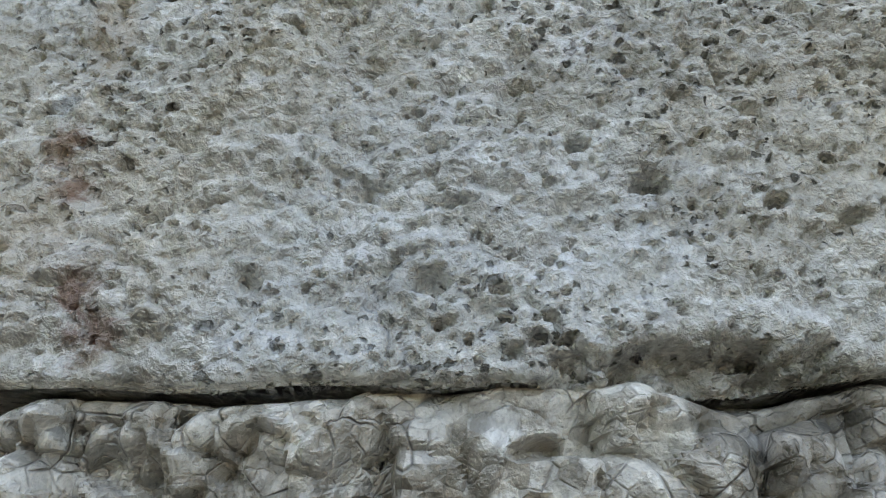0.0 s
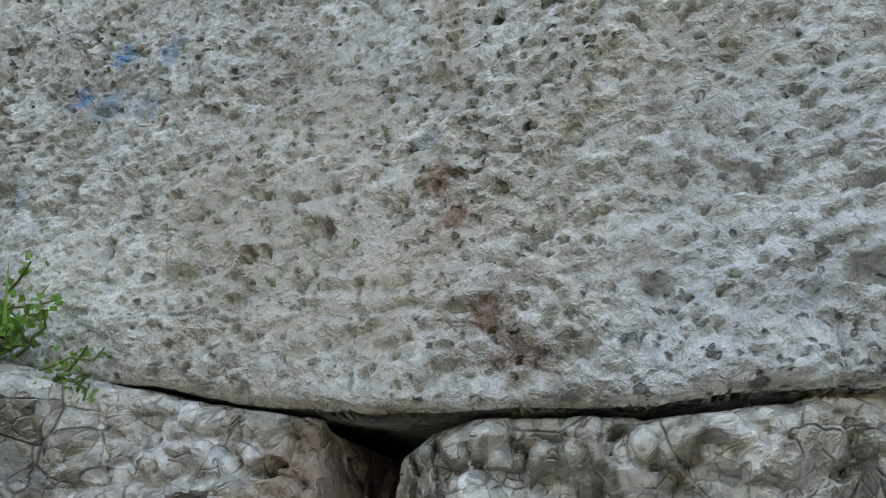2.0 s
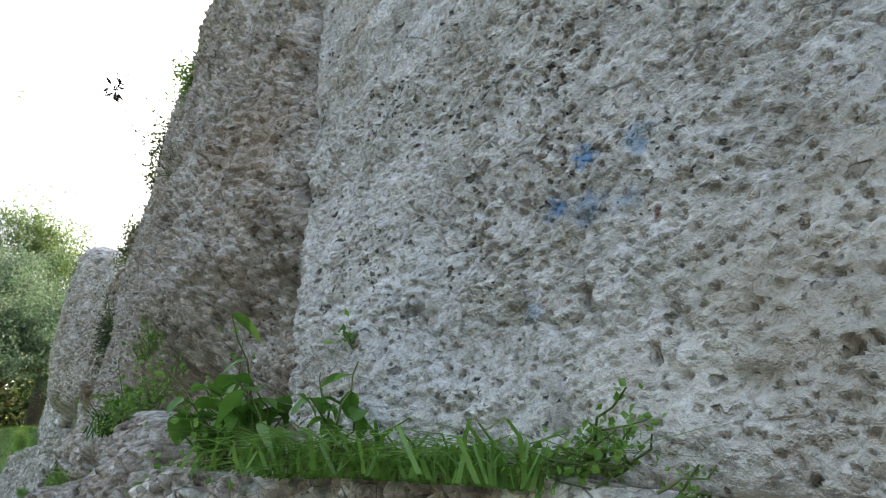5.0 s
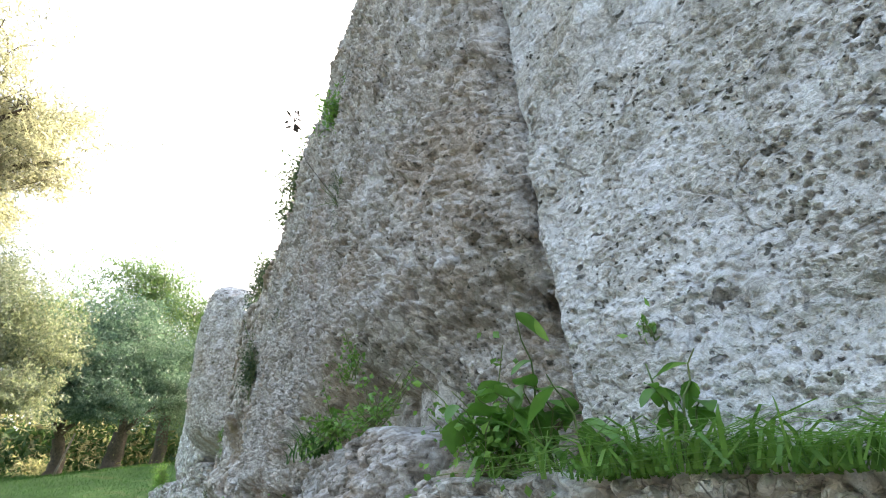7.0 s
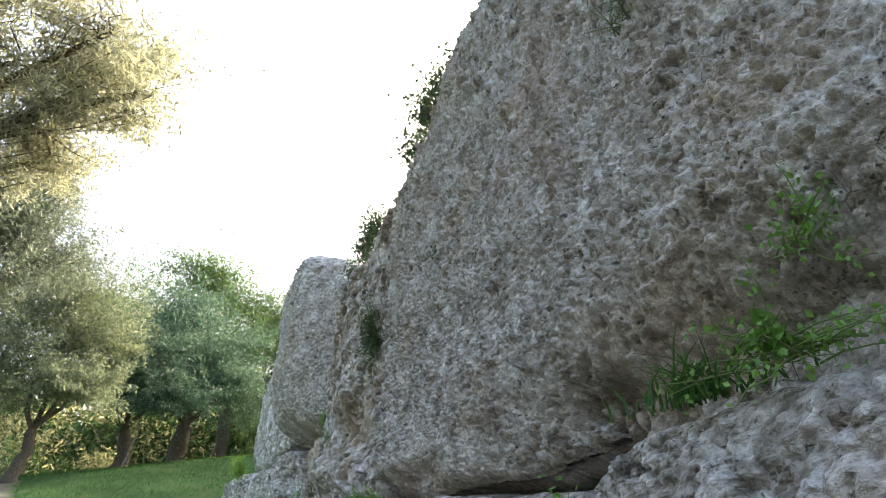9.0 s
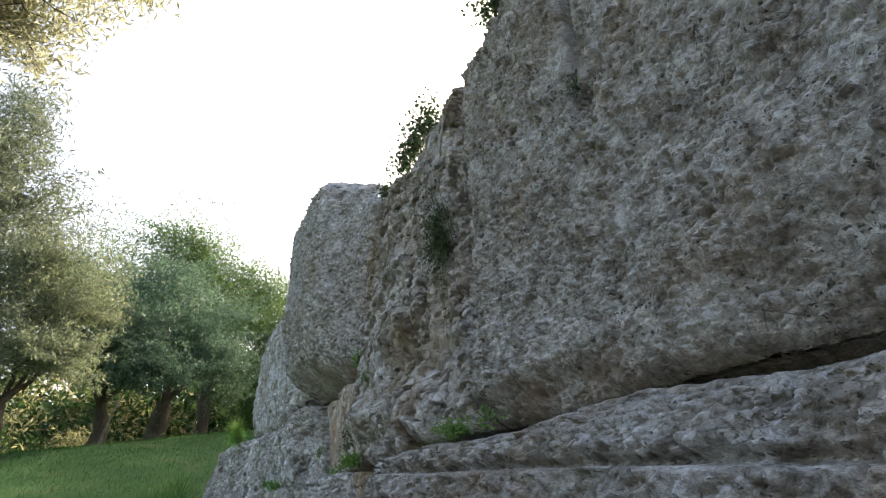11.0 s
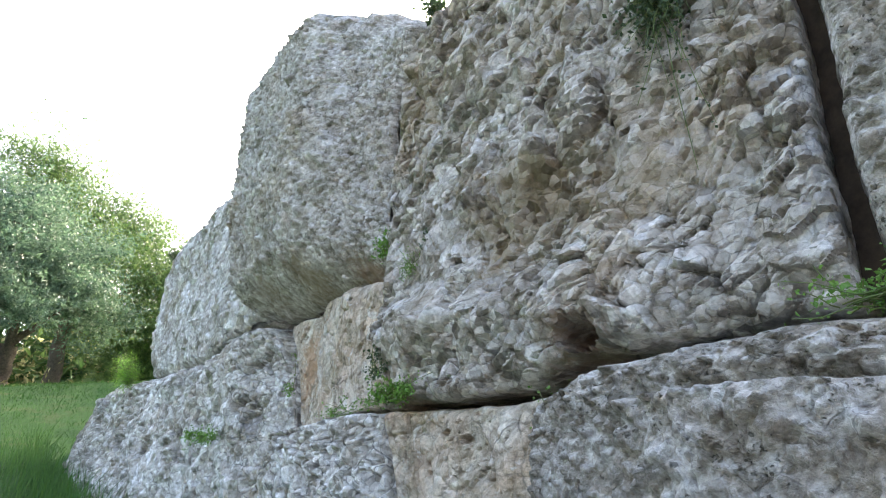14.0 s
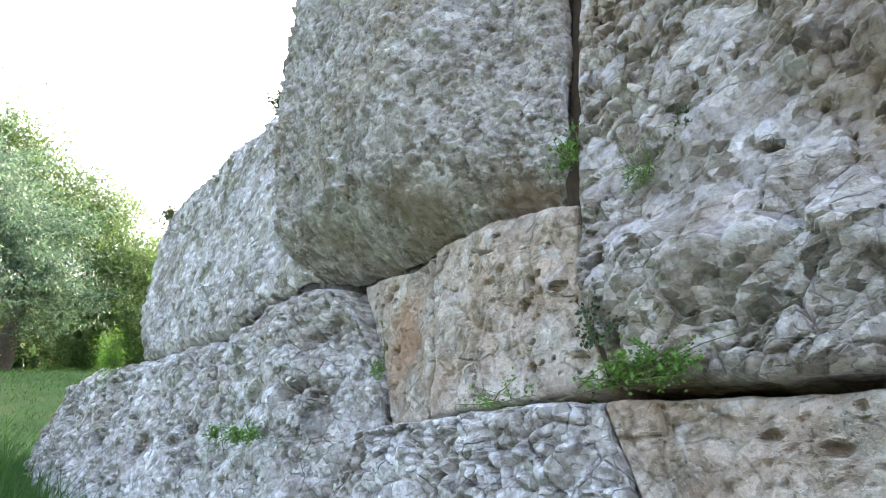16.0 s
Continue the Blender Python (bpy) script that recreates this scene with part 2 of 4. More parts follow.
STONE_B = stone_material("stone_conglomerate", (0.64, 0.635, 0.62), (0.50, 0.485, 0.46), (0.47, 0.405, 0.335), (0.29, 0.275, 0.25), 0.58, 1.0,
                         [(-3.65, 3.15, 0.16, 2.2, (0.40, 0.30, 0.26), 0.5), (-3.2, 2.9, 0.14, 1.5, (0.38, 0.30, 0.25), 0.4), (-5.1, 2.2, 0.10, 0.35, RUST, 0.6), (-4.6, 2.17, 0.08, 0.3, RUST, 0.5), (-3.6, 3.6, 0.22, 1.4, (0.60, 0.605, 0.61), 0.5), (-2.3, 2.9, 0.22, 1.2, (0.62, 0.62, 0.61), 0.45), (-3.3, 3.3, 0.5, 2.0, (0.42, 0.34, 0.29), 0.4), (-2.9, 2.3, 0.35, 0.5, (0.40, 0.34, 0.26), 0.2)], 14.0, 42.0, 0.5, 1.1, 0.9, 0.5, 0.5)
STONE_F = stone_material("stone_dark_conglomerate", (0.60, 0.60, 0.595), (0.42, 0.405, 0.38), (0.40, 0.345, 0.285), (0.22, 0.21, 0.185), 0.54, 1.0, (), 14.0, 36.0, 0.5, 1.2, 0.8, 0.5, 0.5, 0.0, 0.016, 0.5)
STONE_C = stone_material("stone_flaky", (0.67, 0.66, 0.645), (0.54, 0.52, 0.495), (0.50, 0.42, 0.335), (0.34, 0.315, 0.28), 0.57, 0.8,
                         [(-6.72, 2.74, 0.10, 0.8, OCHRE, 0.7), (-6.45, 2.92, 0.12, 1.0, OCHRE, 0.55), (-6.35, 2.3, 0.10, 0.6, RUST, 0.6), (-6.9, 3.3, 0.08, 1, OCHRE, 0.4), (-6.55, 2.85, 0.30, 0.6, OCHRE, 0.5), (-6.0, 2.75, 0.22, 0.6, OCHRE, 0.4), (-6.3, 3.5, 0.2, 0.8, OCHRE, 0.3)], 6.5, 22.0, 0.6, 1.7, 0.15, 0.8, 1.35)
STONE_D = stone_material("stone_pale_conglomerate", (0.72, 0.725, 0.735), (0.60, 0.60, 0.605), (0.51, 0.46, 0.39), (0.38, 0.37, 0.35), 0.60, 1.0,
                         [(-7.85, 3.08, 0.14, 0.8, RUST, 0.7), (-8.4, 3.2, 0.14, 0.5, OCHRE, 0.6), (-9.0, 3.3, 0.12, 0.6, OCHRE, 0.5)], 14.0, 30.0, 0.5, 1.2, 0.7, 0.6, 0.6)
STONE_W = stone_material("stone_white", (0.82, 0.835, 0.85), (0.76, 0.77, 0.78), (0.66, 0.62, 0.56), (0.57, 0.57, 0.56), 0.60, 0.9, (), 8.0, 26.0, 0.65, 1.2, 0.2, 1.0, 1.25, 0.5)
STONE_K = stone_material("stone_cream", (0.76, 0.75, 0.71), (0.64, 0.625, 0.585), (0.50, 0.44, 0.36), (0.34, 0.325, 0.29), 0.56, 0.55, [(-0.50, 1.585, 0.06, 1, RUST, 0.6)], 20.0, 48.0, 0.6, 1.1, 0.2, 0.6, 1.2, 0.5, 0.004, 0.7)
STONE_T = stone_material("stone_tan", (0.70, 0.66, 0.60), (0.62, 0.55, 0.47), (0.58, 0.45, 0.34), (0.44, 0.375, 0.31), 0.54, 0.6,
                         [(-8.65, 2.75, 0.26, 1.3, (0.50, 0.32, 0.20), 0.85), (-8.35, 2.5, 0.14, 1.2, (0.52, 0.38, 0.27), 0.5)], 5.0, 26.0, 0.45, 1.3, 0.4, 0.8, 0.7)


def earth_material():
    m, nt, b = material("earth", 1.0)
    pos = nt.nodes.new("ShaderNodeNewGeometry").outputs["Position"]
    n = tex_noise(nt, pos, 14, 6, 0.7)
    nt.links.new(ramp(nt, n, [(0.3, (0.035, 0.027, 0.02)), (0.7, (0.10, 0.072, 0.052))]), b.inputs["Base Color"])
    return m


# dark earth behind the blocks; also colours the strips standing for joint shade
EARTH_SHADE = earth_material()


def ground_material():
    m, nt, b = material("turf", 1.0)
    pos = nt.nodes.new("ShaderNodeNewGeometry").outputs["Position"]
    n, f = tex_noise(nt, pos, 0.9, 5, 0.65), tex_noise(nt, pos, 22, 5, 0.7)
    col = ramp(nt, n, [(0.35, (0.028, 0.085, 0.018)), (0.55, (0.05, 0.125, 0.028)), (0.72, (0.11, 0.135, 0.05))])
    col = blend(nt, 0.6, col, ramp(nt, f, [(0.3, grey(0.5)), (0.7, grey(1.4))]), "MULTIPLY")
    # trodden path along the slope below the trees
    s = nt.nodes.new("ShaderNodeSeparateXYZ")
    nt.links.new(pos, s.inputs[0])
    d = calc(nt, "ABSOLUTE", calc(nt, "ADD", calc(nt, "ADD", s.outputs[1], 1.2), calc(nt, "MULTIPLY", calc(nt, "SUBTRACT", n, 0.5), 0.8)))
    col = blend(nt, ramp(nt, d, [(0.55, grey(0.85)), (0.8, grey(0))]), col, (0.24, 0.21, 0.17))
    # bare dark soil where the way follows the wall
    sh = calc(nt, "ADD", calc(nt, "MULTIPLY", calc(nt, "ADD", s.outputs[0], 9.0), 0.3), calc(nt, "MULTIPLY", calc(nt, "SUBTRACT", n, 0.5), 0.5))
    bare = blend(nt, ramp(nt, f, [(0.3, grey(0)), (0.7, grey(1))]), (0.085, 0.075, 0.06), (0.15, 0.135, 0.11))
    col = blend(nt, ramp(nt, sh, [(0.35, grey(0)), (0.65, grey(1))]), col, bare)
    nt.links.new(col, b.inputs["Base Color"])
    bump = nt.nodes.new("ShaderNodeBump")
    bump.inputs["Distance"].default_value = 0.05
    nt.links.new(f, bump.inputs["Height"])
    nt.links.new(bump.outputs[0], b.inputs["Normal"])
    return m


TURF = ground_material()


def leaf_material(name, lo, hi, through_light=0.35, rough=0.5):
    m = bpy.data.materials.new(name)
    m.use_nodes = True
    nt = m.node_tree
    b = nt.nodes["Principled BSDF"]
    b.inputs["Roughness"].default_value = rough
    geo = nt.nodes.new("ShaderNodeNewGeometry")
    rnd = calc(nt, "FRACT", calc(nt, "ADD", geo.outputs["Random Per Island"], tex_noise(nt, geo.outputs["Position"], 1.3, 3)))
    col = blend(nt, rnd, lo, hi)
    col = blend(nt, 0.4, col, ramp(nt, tex_noise(nt, geo.outputs["Position"], 40, 3), [(0.3, grey(0.7)), (0.7, grey(1.2))]), "MULTIPLY")
    nt.links.new(col, b.inputs["Base Color"])
    tr = nt.nodes.new("ShaderNodeBsdfTranslucent")
    nt.links.new(blend(nt, 1.0, col, (1.2, 1.25, 0.95), "MULTIPLY"), tr.inputs[0])
    mix = nt.nodes.new("ShaderNodeMixShader")
    mix.inputs[0].default_value = through_light
    nt.links.new(b.outputs[0], mix.inputs[1])
    nt.links.new(tr.outputs[0], mix.inputs[2])
    nt.links.new(mix.outputs[0], nt.nodes["Material Output"].inputs[0])
    return m


OLIVE = leaf_material("olive_leaf", (0.10, 0.125, 0.08), (0.29, 0.32, 0.21), 0.42, 0.5)
# lit copy of the olive leaf: sunlight on the near bough put into the colour
OLIVE_SUN = leaf_material("olive_leaf_sunlit", (0.17, 0.17, 0.12), (0.48, 0.475, 0.38), 0.55, 0.5)
OLIVE_GREY = leaf_material("olive_leaf_grey", (0.09, 0.115, 0.085), (0.24, 0.28, 0.21), 0.30, 0.5)
BLUISH = leaf_material("evergreen_leaf", (0.04, 0.09, 0.06), (0.16, 0.25, 0.18), 0.33, 0.5)
PINE = leaf_material("pine_leaf", (0.045, 0.10, 0.035), (0.17, 0.26, 0.09), 0.36, 0.5)
HERB = leaf_material("herb_leaf", (0.10, 0.24, 0.045), (0.21, 0.39, 0.085), 0.4, 0.45)
GRASS = leaf_material("grass_blade", (0.03, 0.095, 0.02), (0.07, 0.17, 0.035), 0.35, 0.75)
IVY = leaf_material("shrub_leaf", (0.035, 0.07, 0.03), (0.08, 0.13, 0.06), 0.15, 0.5)
# bright yellow leaf: sunlight on undergrowth and far scrub painted into its colour
SUNLIT_LEAF = leaf_material("sunlit_leaf", (0.22, 0.21, 0.10), (0.62, 0.56, 0.36), 0.6, 0.6)
FENNEL = leaf_material("fennel_leaf", (0.14, 0.32, 0.05), (0.26, 0.50, 0.09), 0.5, 0.5)


def bark_material():
    m, nt, b = material("bark", 0.95)
    pos = nt.nodes.new("ShaderNodeNewGeometry").outputs["Position"]
    n = tex_noise(nt, pos, 18, 6, 0.7, 1.0)
    nt.links.new(ramp(nt, n, [(0.3, (0.05, 0.042, 0.034)), (0.7, (0.19, 0.155, 0.12))]), b.inputs["Base Color"])
    bump = nt.nodes.new("ShaderNodeBump")
    bump.inputs["Distance"].default_value = 0.03
    nt.links.new(n, bump.inputs["Height"])
    nt.links.new(bump.outputs[0], b.inputs["Normal"])
    return m


BARK = bark_material()
STEM = leaf_material("green_stem", (0.10, 0.16, 0.04), (0.16, 0.20, 0.06), 0.1)

# ---- the wall's face: u runs along it (u = -x), z up; y is its depth ----
FACE_U = [-3, 1.7, 2.1, 5.5, 7.5, 9.1, 12, 14, 30]
FACE_Y = [0.55, 0.55, 0.52, 1.38, 1.8, 2.15, 2.57, 2.68, 3.6]


def face(u):
    return np.interp(u, FACE_U, FACE_Y)


def along(poly, n, pack=0.0, near=None):
    """n points along a polyline, by length, packed towards the ends; near: (share of the length, share of the points) laid more densely at the start."""
    p = np.array(poly, float)
    s = np.concatenate([[0], np.cumsum(np.hypot(*np.diff(p, axis=0).T))])
    t = np.linspace(0, 1, n)
    if near:
        t = np.interp(t, [0, near[1], 1], [0, near[0], 1])
    else:
        t = t - pack * np.sin(2 * np.pi * t) / (2 * np.pi)
    return np.stack([np.interp(t * s[-1], s, p[:, 0]), np.interp(t * s[-1], s, p[:, 1])], 1), t


def surface(u, z, style, seed, grain):
    """Relief of a stone's face in metres (outwards), and a tone per fragment with recess shade and dirt put into it."""
    def octs(size, most):
        return max(1, min(most, 1 + int(math.log2(max(1.0, size / (4.5 * grain))))))

    wu = u + 0.012 * fbm(u / 0.13, z / 0.13, 2, seed + 300)
    wz = z + 0.012 * fbm(u / 0.13, z / 0.13, 2, seed + 400)
    h = style.get("low", 0.03) * fbm(u / 0.55, z / 0.55, 3, seed) + style.get("mid", 0.012) * fbm(u / 0.13, z / 0.13, octs(0.13, 4), seed + 5, 0.5)
    h = h + style.get("fine", 0.003) * fbm(u / 0.022, z / 0.022, octs(0.022, 2), seed + 9, 0.5)
    for amp, size, flat in style.get("crag", ()):     # creased, knobbly weathering
        n = fbm(wu / size, wz / (size * flat), octs(size * flat, 3), seed + 13 + int(size * 1000), 0.45)
        h = h + amp * (np.minimum(np.abs(n) * 3.2, 1.0) - 0.6)
    clast_shade = np.full(u.shape, 0.5)
    if "cracks" in style:                        # thin wandering cracks
        dep, size, width = style["cracks"]
        f1, f2, who, dx, dy = cells((u + 0.05 * fbm(u / 0.1, z / 0.1, 3, seed + 310)) / size, (z + 0.05 * fbm(u / 0.1, z / 0.1, 3, seed + 320)) / size, seed + 330)
        on = step01(0.0, 0.25, fbm(u / 0.22, z / 0.22, 2, seed + 340)) * (1 - step01(0.0, max(width, 3 * grain) / size, f2 - f1))
        h = h - dep * on
        clast_shade = clast_shade - 0.45 * on
    if "plate" in style:                         # broken plates with cracks between
        amp, size, flat = style["plate"]
        for k, (a, s) in enumerate(((amp, size), (amp * 0.45, size * 0.42))):
            turn = style.get("dip", 0.35)
            pu, pz = wu * math.cos(turn) - wz * math.sin(turn), wu * math.sin(turn) + wz * math.cos(turn)
            f1, f2, who, dx, dy = cells(pu / s, pz / (s * flat), seed + 20 + k)
            tilt = ((who * 7.3) % 1 - 0.5) * dx + ((who * 13.7) % 1 - 0.65) * dy
            crack = 1 - step01(0.0, max(0.10, 3.2 * grain / s), f2 - f1)
            on = step01(-0.25, 0.15, fbm(u / 0.3, z / 0.3, 2, seed + 60 + k) + style.get("even", 0.0)) * 0.75 + 0.25
            h = h + a * on * ((who - 0.5) * 0.9 + 1.5 * tilt) - style.get("gape", 0.018) * (1 - 0.4 * k) * crack * on
            clast_shade = (0.25 + 0.7 * who if k == 0 else clast_shade * 0.6 + (0.25 + 0.7 * who) * 0.4) * (1 - 0.85 * crack * on)
    if "pebble" in style:                        # pebbles set in the matrix: steep sides, leaning tops
        amp, size = style["pebble"]
        for k, (a, s, share) in enumerate(((amp * 1.5, size * 2.1, 0.80), (amp, size, 0.30), (amp * 0.6, size * 0.55, 0.30))):
            if s < 2.4 * grain:
                continue
            f1, f2, who, dx, dy = cells(wu / s + 0.18 * fbm(wu / s * 1.7, wz / s * 1.7, 2, seed + 36 + k), wz / (s * 0.75), seed + 30 + k)
            r = 0.30 + 0.35 * ((who * 5.1) % 1)
            dome = np.clip((r - f1) / (0.6 * r), 0, 1) ** 0.8
            on = np.where((who * 3.7) % 1 > share, 1.0, np.where((who * 41.0) % 1 > 0.7, -0.8, 0.0) if k == 1 else 0.0)
            lean = ((who * 17.3) % 1 - 0.5) * dx + ((who * 29.1) % 1 - 0.6) * dy
            h = h + a * dome * on * (0.5 + (who * 11.0) % 1) + 1.4 * a * lean * dome * (on > 0)
            tone = np.where(on > 0, 0.42 + 0.58 * ((who * 2.3) % 1), np.where(on < 0, 0.10, clast_shade))
            clast_shade = np.where(dome > 0.12, 0.25 * clast_shade + 0.75 * tone, clast_shade * np.where((f1 < r + 0.14) & (on != 0), 0.62, 1.0))
    if "pits" in style:                          # weathered holes
        amp, size, much = style["pits"]
        n = fbm(wu / size, wz / (size * 0.7), octs(size * 0.7, 3), seed + 40, 0.5)
        zone = 0.5 + 0.5 * fbm(u / 0.35, z / 0.35, 2, seed + 44)
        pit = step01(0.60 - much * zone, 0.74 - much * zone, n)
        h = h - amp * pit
        clast_shade = clast_shade * (1 - 0.6 * pit)
    for k, (size, dep, most, flat) in enumerate(style.get("pocks", ())):     # single sharp-lipped holes
        f1, f2, who, dx, dy = cells(wu / size + 0.22 * fbm(wu / size * 2.1, wz / size * 2.1, 2, seed + 150 + k), (wz + 0.35 * wu * (k % 2)) / (size * flat), seed + 140 + k)
        zone = step01(-0.15, 0.45, fbm(u / 0.26, z / 0.26, 3, seed + 146))
        r = most * ((who * 5.1) % 1) ** 2 * (0.12 + 1.05 * np.maximum(zone, 0.75 if size < 0.02 else 0.0))
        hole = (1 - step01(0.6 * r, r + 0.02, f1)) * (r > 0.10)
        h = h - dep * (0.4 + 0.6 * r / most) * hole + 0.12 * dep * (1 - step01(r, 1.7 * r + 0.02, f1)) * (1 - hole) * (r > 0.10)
        clast_shade = clast_shade * (1 - 0.75 * hole)
    return h, clast_shade


def mesh_object(name, verts, faces, mat, parent=None, smooth=True):
    me = bpy.data.meshes.new(name)
    me.from_pydata(verts if isinstance(verts, list) else verts.tolist(), [], faces if isinstance(faces, list) else faces.tolist())
    if smooth:
        me.polygons.foreach_set("use_smooth", [True] * len(me.polygons))
    me.materials.append(mat)
    ob = new(name, me)
    ob.parent = parent
    return ob


def grid_faces(nu, nz):
    i = np.arange(nu * nz).reshape(nz, nu)
    return np.stack([i[:-1, :-1], i[:-1, 1:], i[1:, 1:], i[1:, :-1]], -1).reshape(-1, 4)


def rng_noise(p, dy, seed):
    return 0.008 * fbm(p[:, 0] / 0.05, p[:, 2] / 0.05 + dy * 9, 3, seed + 77)


def stone(bottom, top, right, left, grain, mat, style, out=None, rim=(0.06, 0.06, 0.05, 0.05), deep=0.55, seed=1, label="", holes=(), swell=0.03, near=None):
    """A block of the wall. bottom and top run to higher u; right (low u) and left (high u) run upwards. out: metres by which its face stands out
    of the wall's, by (u, z). rim: how far its edges are rounded off (bottom, top, right, left)."""
    width = max(b[0] for b in bottom) - min(b[0] for b in bottom)
    height = max(t[1] for t in top) - min(b[1] for b in bottom)
    nu, nz = max(8, int(width / grain)), max(8, int(height / grain))
    near_u, near_z = None, None
    if near:                                     # (share along, share up, how much coarser the rest is)
        su, sz, coarse = near
        ku, kz = su + (1 - su) / coarse, sz + (1 - sz) / coarse
        nu, nz, near_u, near_z = int(nu * ku), int(nz * kz), (su, su / ku), (sz, sz / kz)
    (lo, p), (hi, _) = along(bottom, nu, 0.45, near_u), along(top, nu, 0.45, near_u)
    (ri, q), (le, _) = along(right, nz, 0.45, near_z), along(left, nz, 0.45, near_z)
    P, Q = np.meshgrid(p, q)
    P3, Q3 = P[..., None], Q[..., None]
    uz = (1 - Q3) * lo[None] + Q3 * hi[None] + (1 - P3) * ri[:, None] + P3 * le[:, None]
    uz = uz - ((1 - P3) * (1 - Q3) * lo[0] + P3 * (1 - Q3) * lo[-1] + (1 - P3) * Q3 * hi[0] + P3 * Q3 * hi[-1])
    u, z = uz[..., 0], uz[..., 1]
    wide, tall = np.hypot(*(le - ri).T)[:, None], np.hypot(*(hi - lo).T)[None]
    # ragged joints
    u, z = u + 0.009 * fbm(u / 0.10, z / 0.10, 3, 900), z + 0.009 * fbm(u / 0.09, z / 0.09, 3, 950)
    back = 0.0
    wob = 1 + 0.5 * fbm(u / 0.16, z / 0.16, 3, seed + 70)
    for r, e in zip(rim, (Q * tall, (1 - Q) * tall, P * wide, (1 - P) * wide)):
        r = r * wob
        c = np.clip(1 - e / r, 0, 1)
        back = back + r * (1 - np.sqrt(1 - np.minimum(c, 0.9995) ** 2))
    h, clast_shade = surface(u, z, style, seed, grain)
    inner = np.minimum(np.minimum(Q * tall, (1 - Q) * tall), np.minimum(P * wide, (1 - P) * wide))
    h = h * (0.35 + 0.65 * step01(0.0, 0.03, inner))
    for hu, hz, ru, rz, dep in holes:
        rough = max(0.016, 0.4 * min(ru, rz))
        d = np.hypot((u - hu) / ru, (z - hz) / rz) + 0.55 * fbm(u / rough, z / rough, 3, seed + 80)
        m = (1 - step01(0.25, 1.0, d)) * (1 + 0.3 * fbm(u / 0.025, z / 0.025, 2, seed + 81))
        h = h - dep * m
        clast_shade = clast_shade * (1 - 0.7 * m)
    for _ in range(1 if style.get("facets") else 0):       # worn edges
        e = np.pad(h, 1, mode="edge")
        h = 0.72 * h + 0.07 * (e[:-2, 1:-1] + e[2:, 1:-1] + e[1:-1, :-2] + e[1:-1, 2:])
    y = face(u) - (out(u, z) if out else 0.0) - h + back
    v = np.stack([-u, y, z], -1).reshape(-1, 3)
    i = np.arange(nu * nz).reshape(nz, nu)
    ring = np.concatenate([i[0, :], i[1:, -1], i[-1, -2::-1], i[-2:0:-1, 0]])
    n0, k = len(v), len(ring)
    j, j2 = np.arange(k), (np.arange(k) + 1) % k
    # the flanks swell a little behind the rim, so that neighbours bed on each other
    edge = v[ring]
    soft = sum(np.roll(edge, m, 0) for m in range(-12, 13)) / 25
    run = np.roll(soft, -6, 0) - np.roll(soft, 6, 0)
    side = np.stack([run[:, 2], np.zeros(k), -run[:, 0]], 1)
    side /= np.maximum(np.linalg.norm(side, axis=1), 1e-6)[:, None]
    side *= np.sign(((soft - v.mean(0)) * side).sum(1).mean())
    rings = [(0.04, 0.0), (0.11, swell * 0.5), (0.22, swell), (deep, swell)]
    loops = []
    for dy, grow in rings:
        loops.append(soft + side * grow + np.array([0, dy, 0]) + rng_noise(soft, dy, seed)[:, None] * side)
    start = [ring] + [n0 + k * m + j for m in range(len(rings))]
    sides = np.concatenate([np.stack([a[j], b[j], b[j2], a[j2]], 1) for a, b in zip(start, start[1:])])
    v = np.concatenate([v, *loops, [loops[-1].mean(0)]])
    last = start[-1]
    faces = grid_faces(nu, nz)[:, ::-1].tolist() + sides.tolist() + np.stack([last[j], np.full(k, len(v) - 1), last[j2]], 1).tolist()
    ob = mesh_object("stone_block", v, faces, mat, WALL, smooth=not style.get("facets", False))
    a = ob.data.attributes.new("clast_shade", "FLOAT", "POINT")
    a.data.foreach_set("value", np.concatenate([clast_shade.reshape(-1), np.tile(clast_shade.reshape(-1)[ring], len(rings)), [0.4]]))
    return tagged(ob, label)


WALL = tagged(new("wall"), "ancient wall of huge weathered limestone blocks laid without mortar", "wall", kind="structure")
PITTED = dict(low=0.018, mid=0.012, fine=0.003, crag=((0.006, 0.09, 0.6), (0.0035, 0.035, 0.6)), pebble=(0.0035, 0.020), cracks=(0.008, 0.19, 0.005),
              pocks=((0.026, 0.016, 0.33, 0.75), (0.060, 0.030, 0.20, 0.55), (0.016, 0.010, 0.40, 0.8)))
BROKEN = dict(facets=True, low=0.025, mid=0.010, fine=0.002, plate=(0.036, 0.052, 1.1), gape=0.012, even=0.4, crag=((0.012, 0.12, 0.8),), pocks=((0.09, 0.03, 0.25, 0.6),))
PEBBLY = dict(low=0.04, mid=0.012, fine=0.003, plate=(0.010, 0.12, 0.8), gape=0.004, pebble=(0.0135, 0.034), pocks=((0.09, 0.03, 0.28, 0.7),))
FLAKY = dict(facets=True, low=0.06, mid=0.025, fine=0.003, plate=(0.065, 0.20, 0.55), gape=0.022, dip=0.55, cracks=(0.022, 0.26, 0.010), pocks=((0.13, 0.05, 0.26, 0.5), (0.05, 0.02, 0.25, 0.5)))
ROUGH = dict(facets=True, low=0.045, mid=0.019, fine=0.003, plate=(0.050, 0.12, 0.85), gape=0.022, cracks=(0.025, 0.22, 0.010), pocks=((0.12, 0.05, 0.28, 0.6), (0.05, 0.025, 0.28, 0.7)))


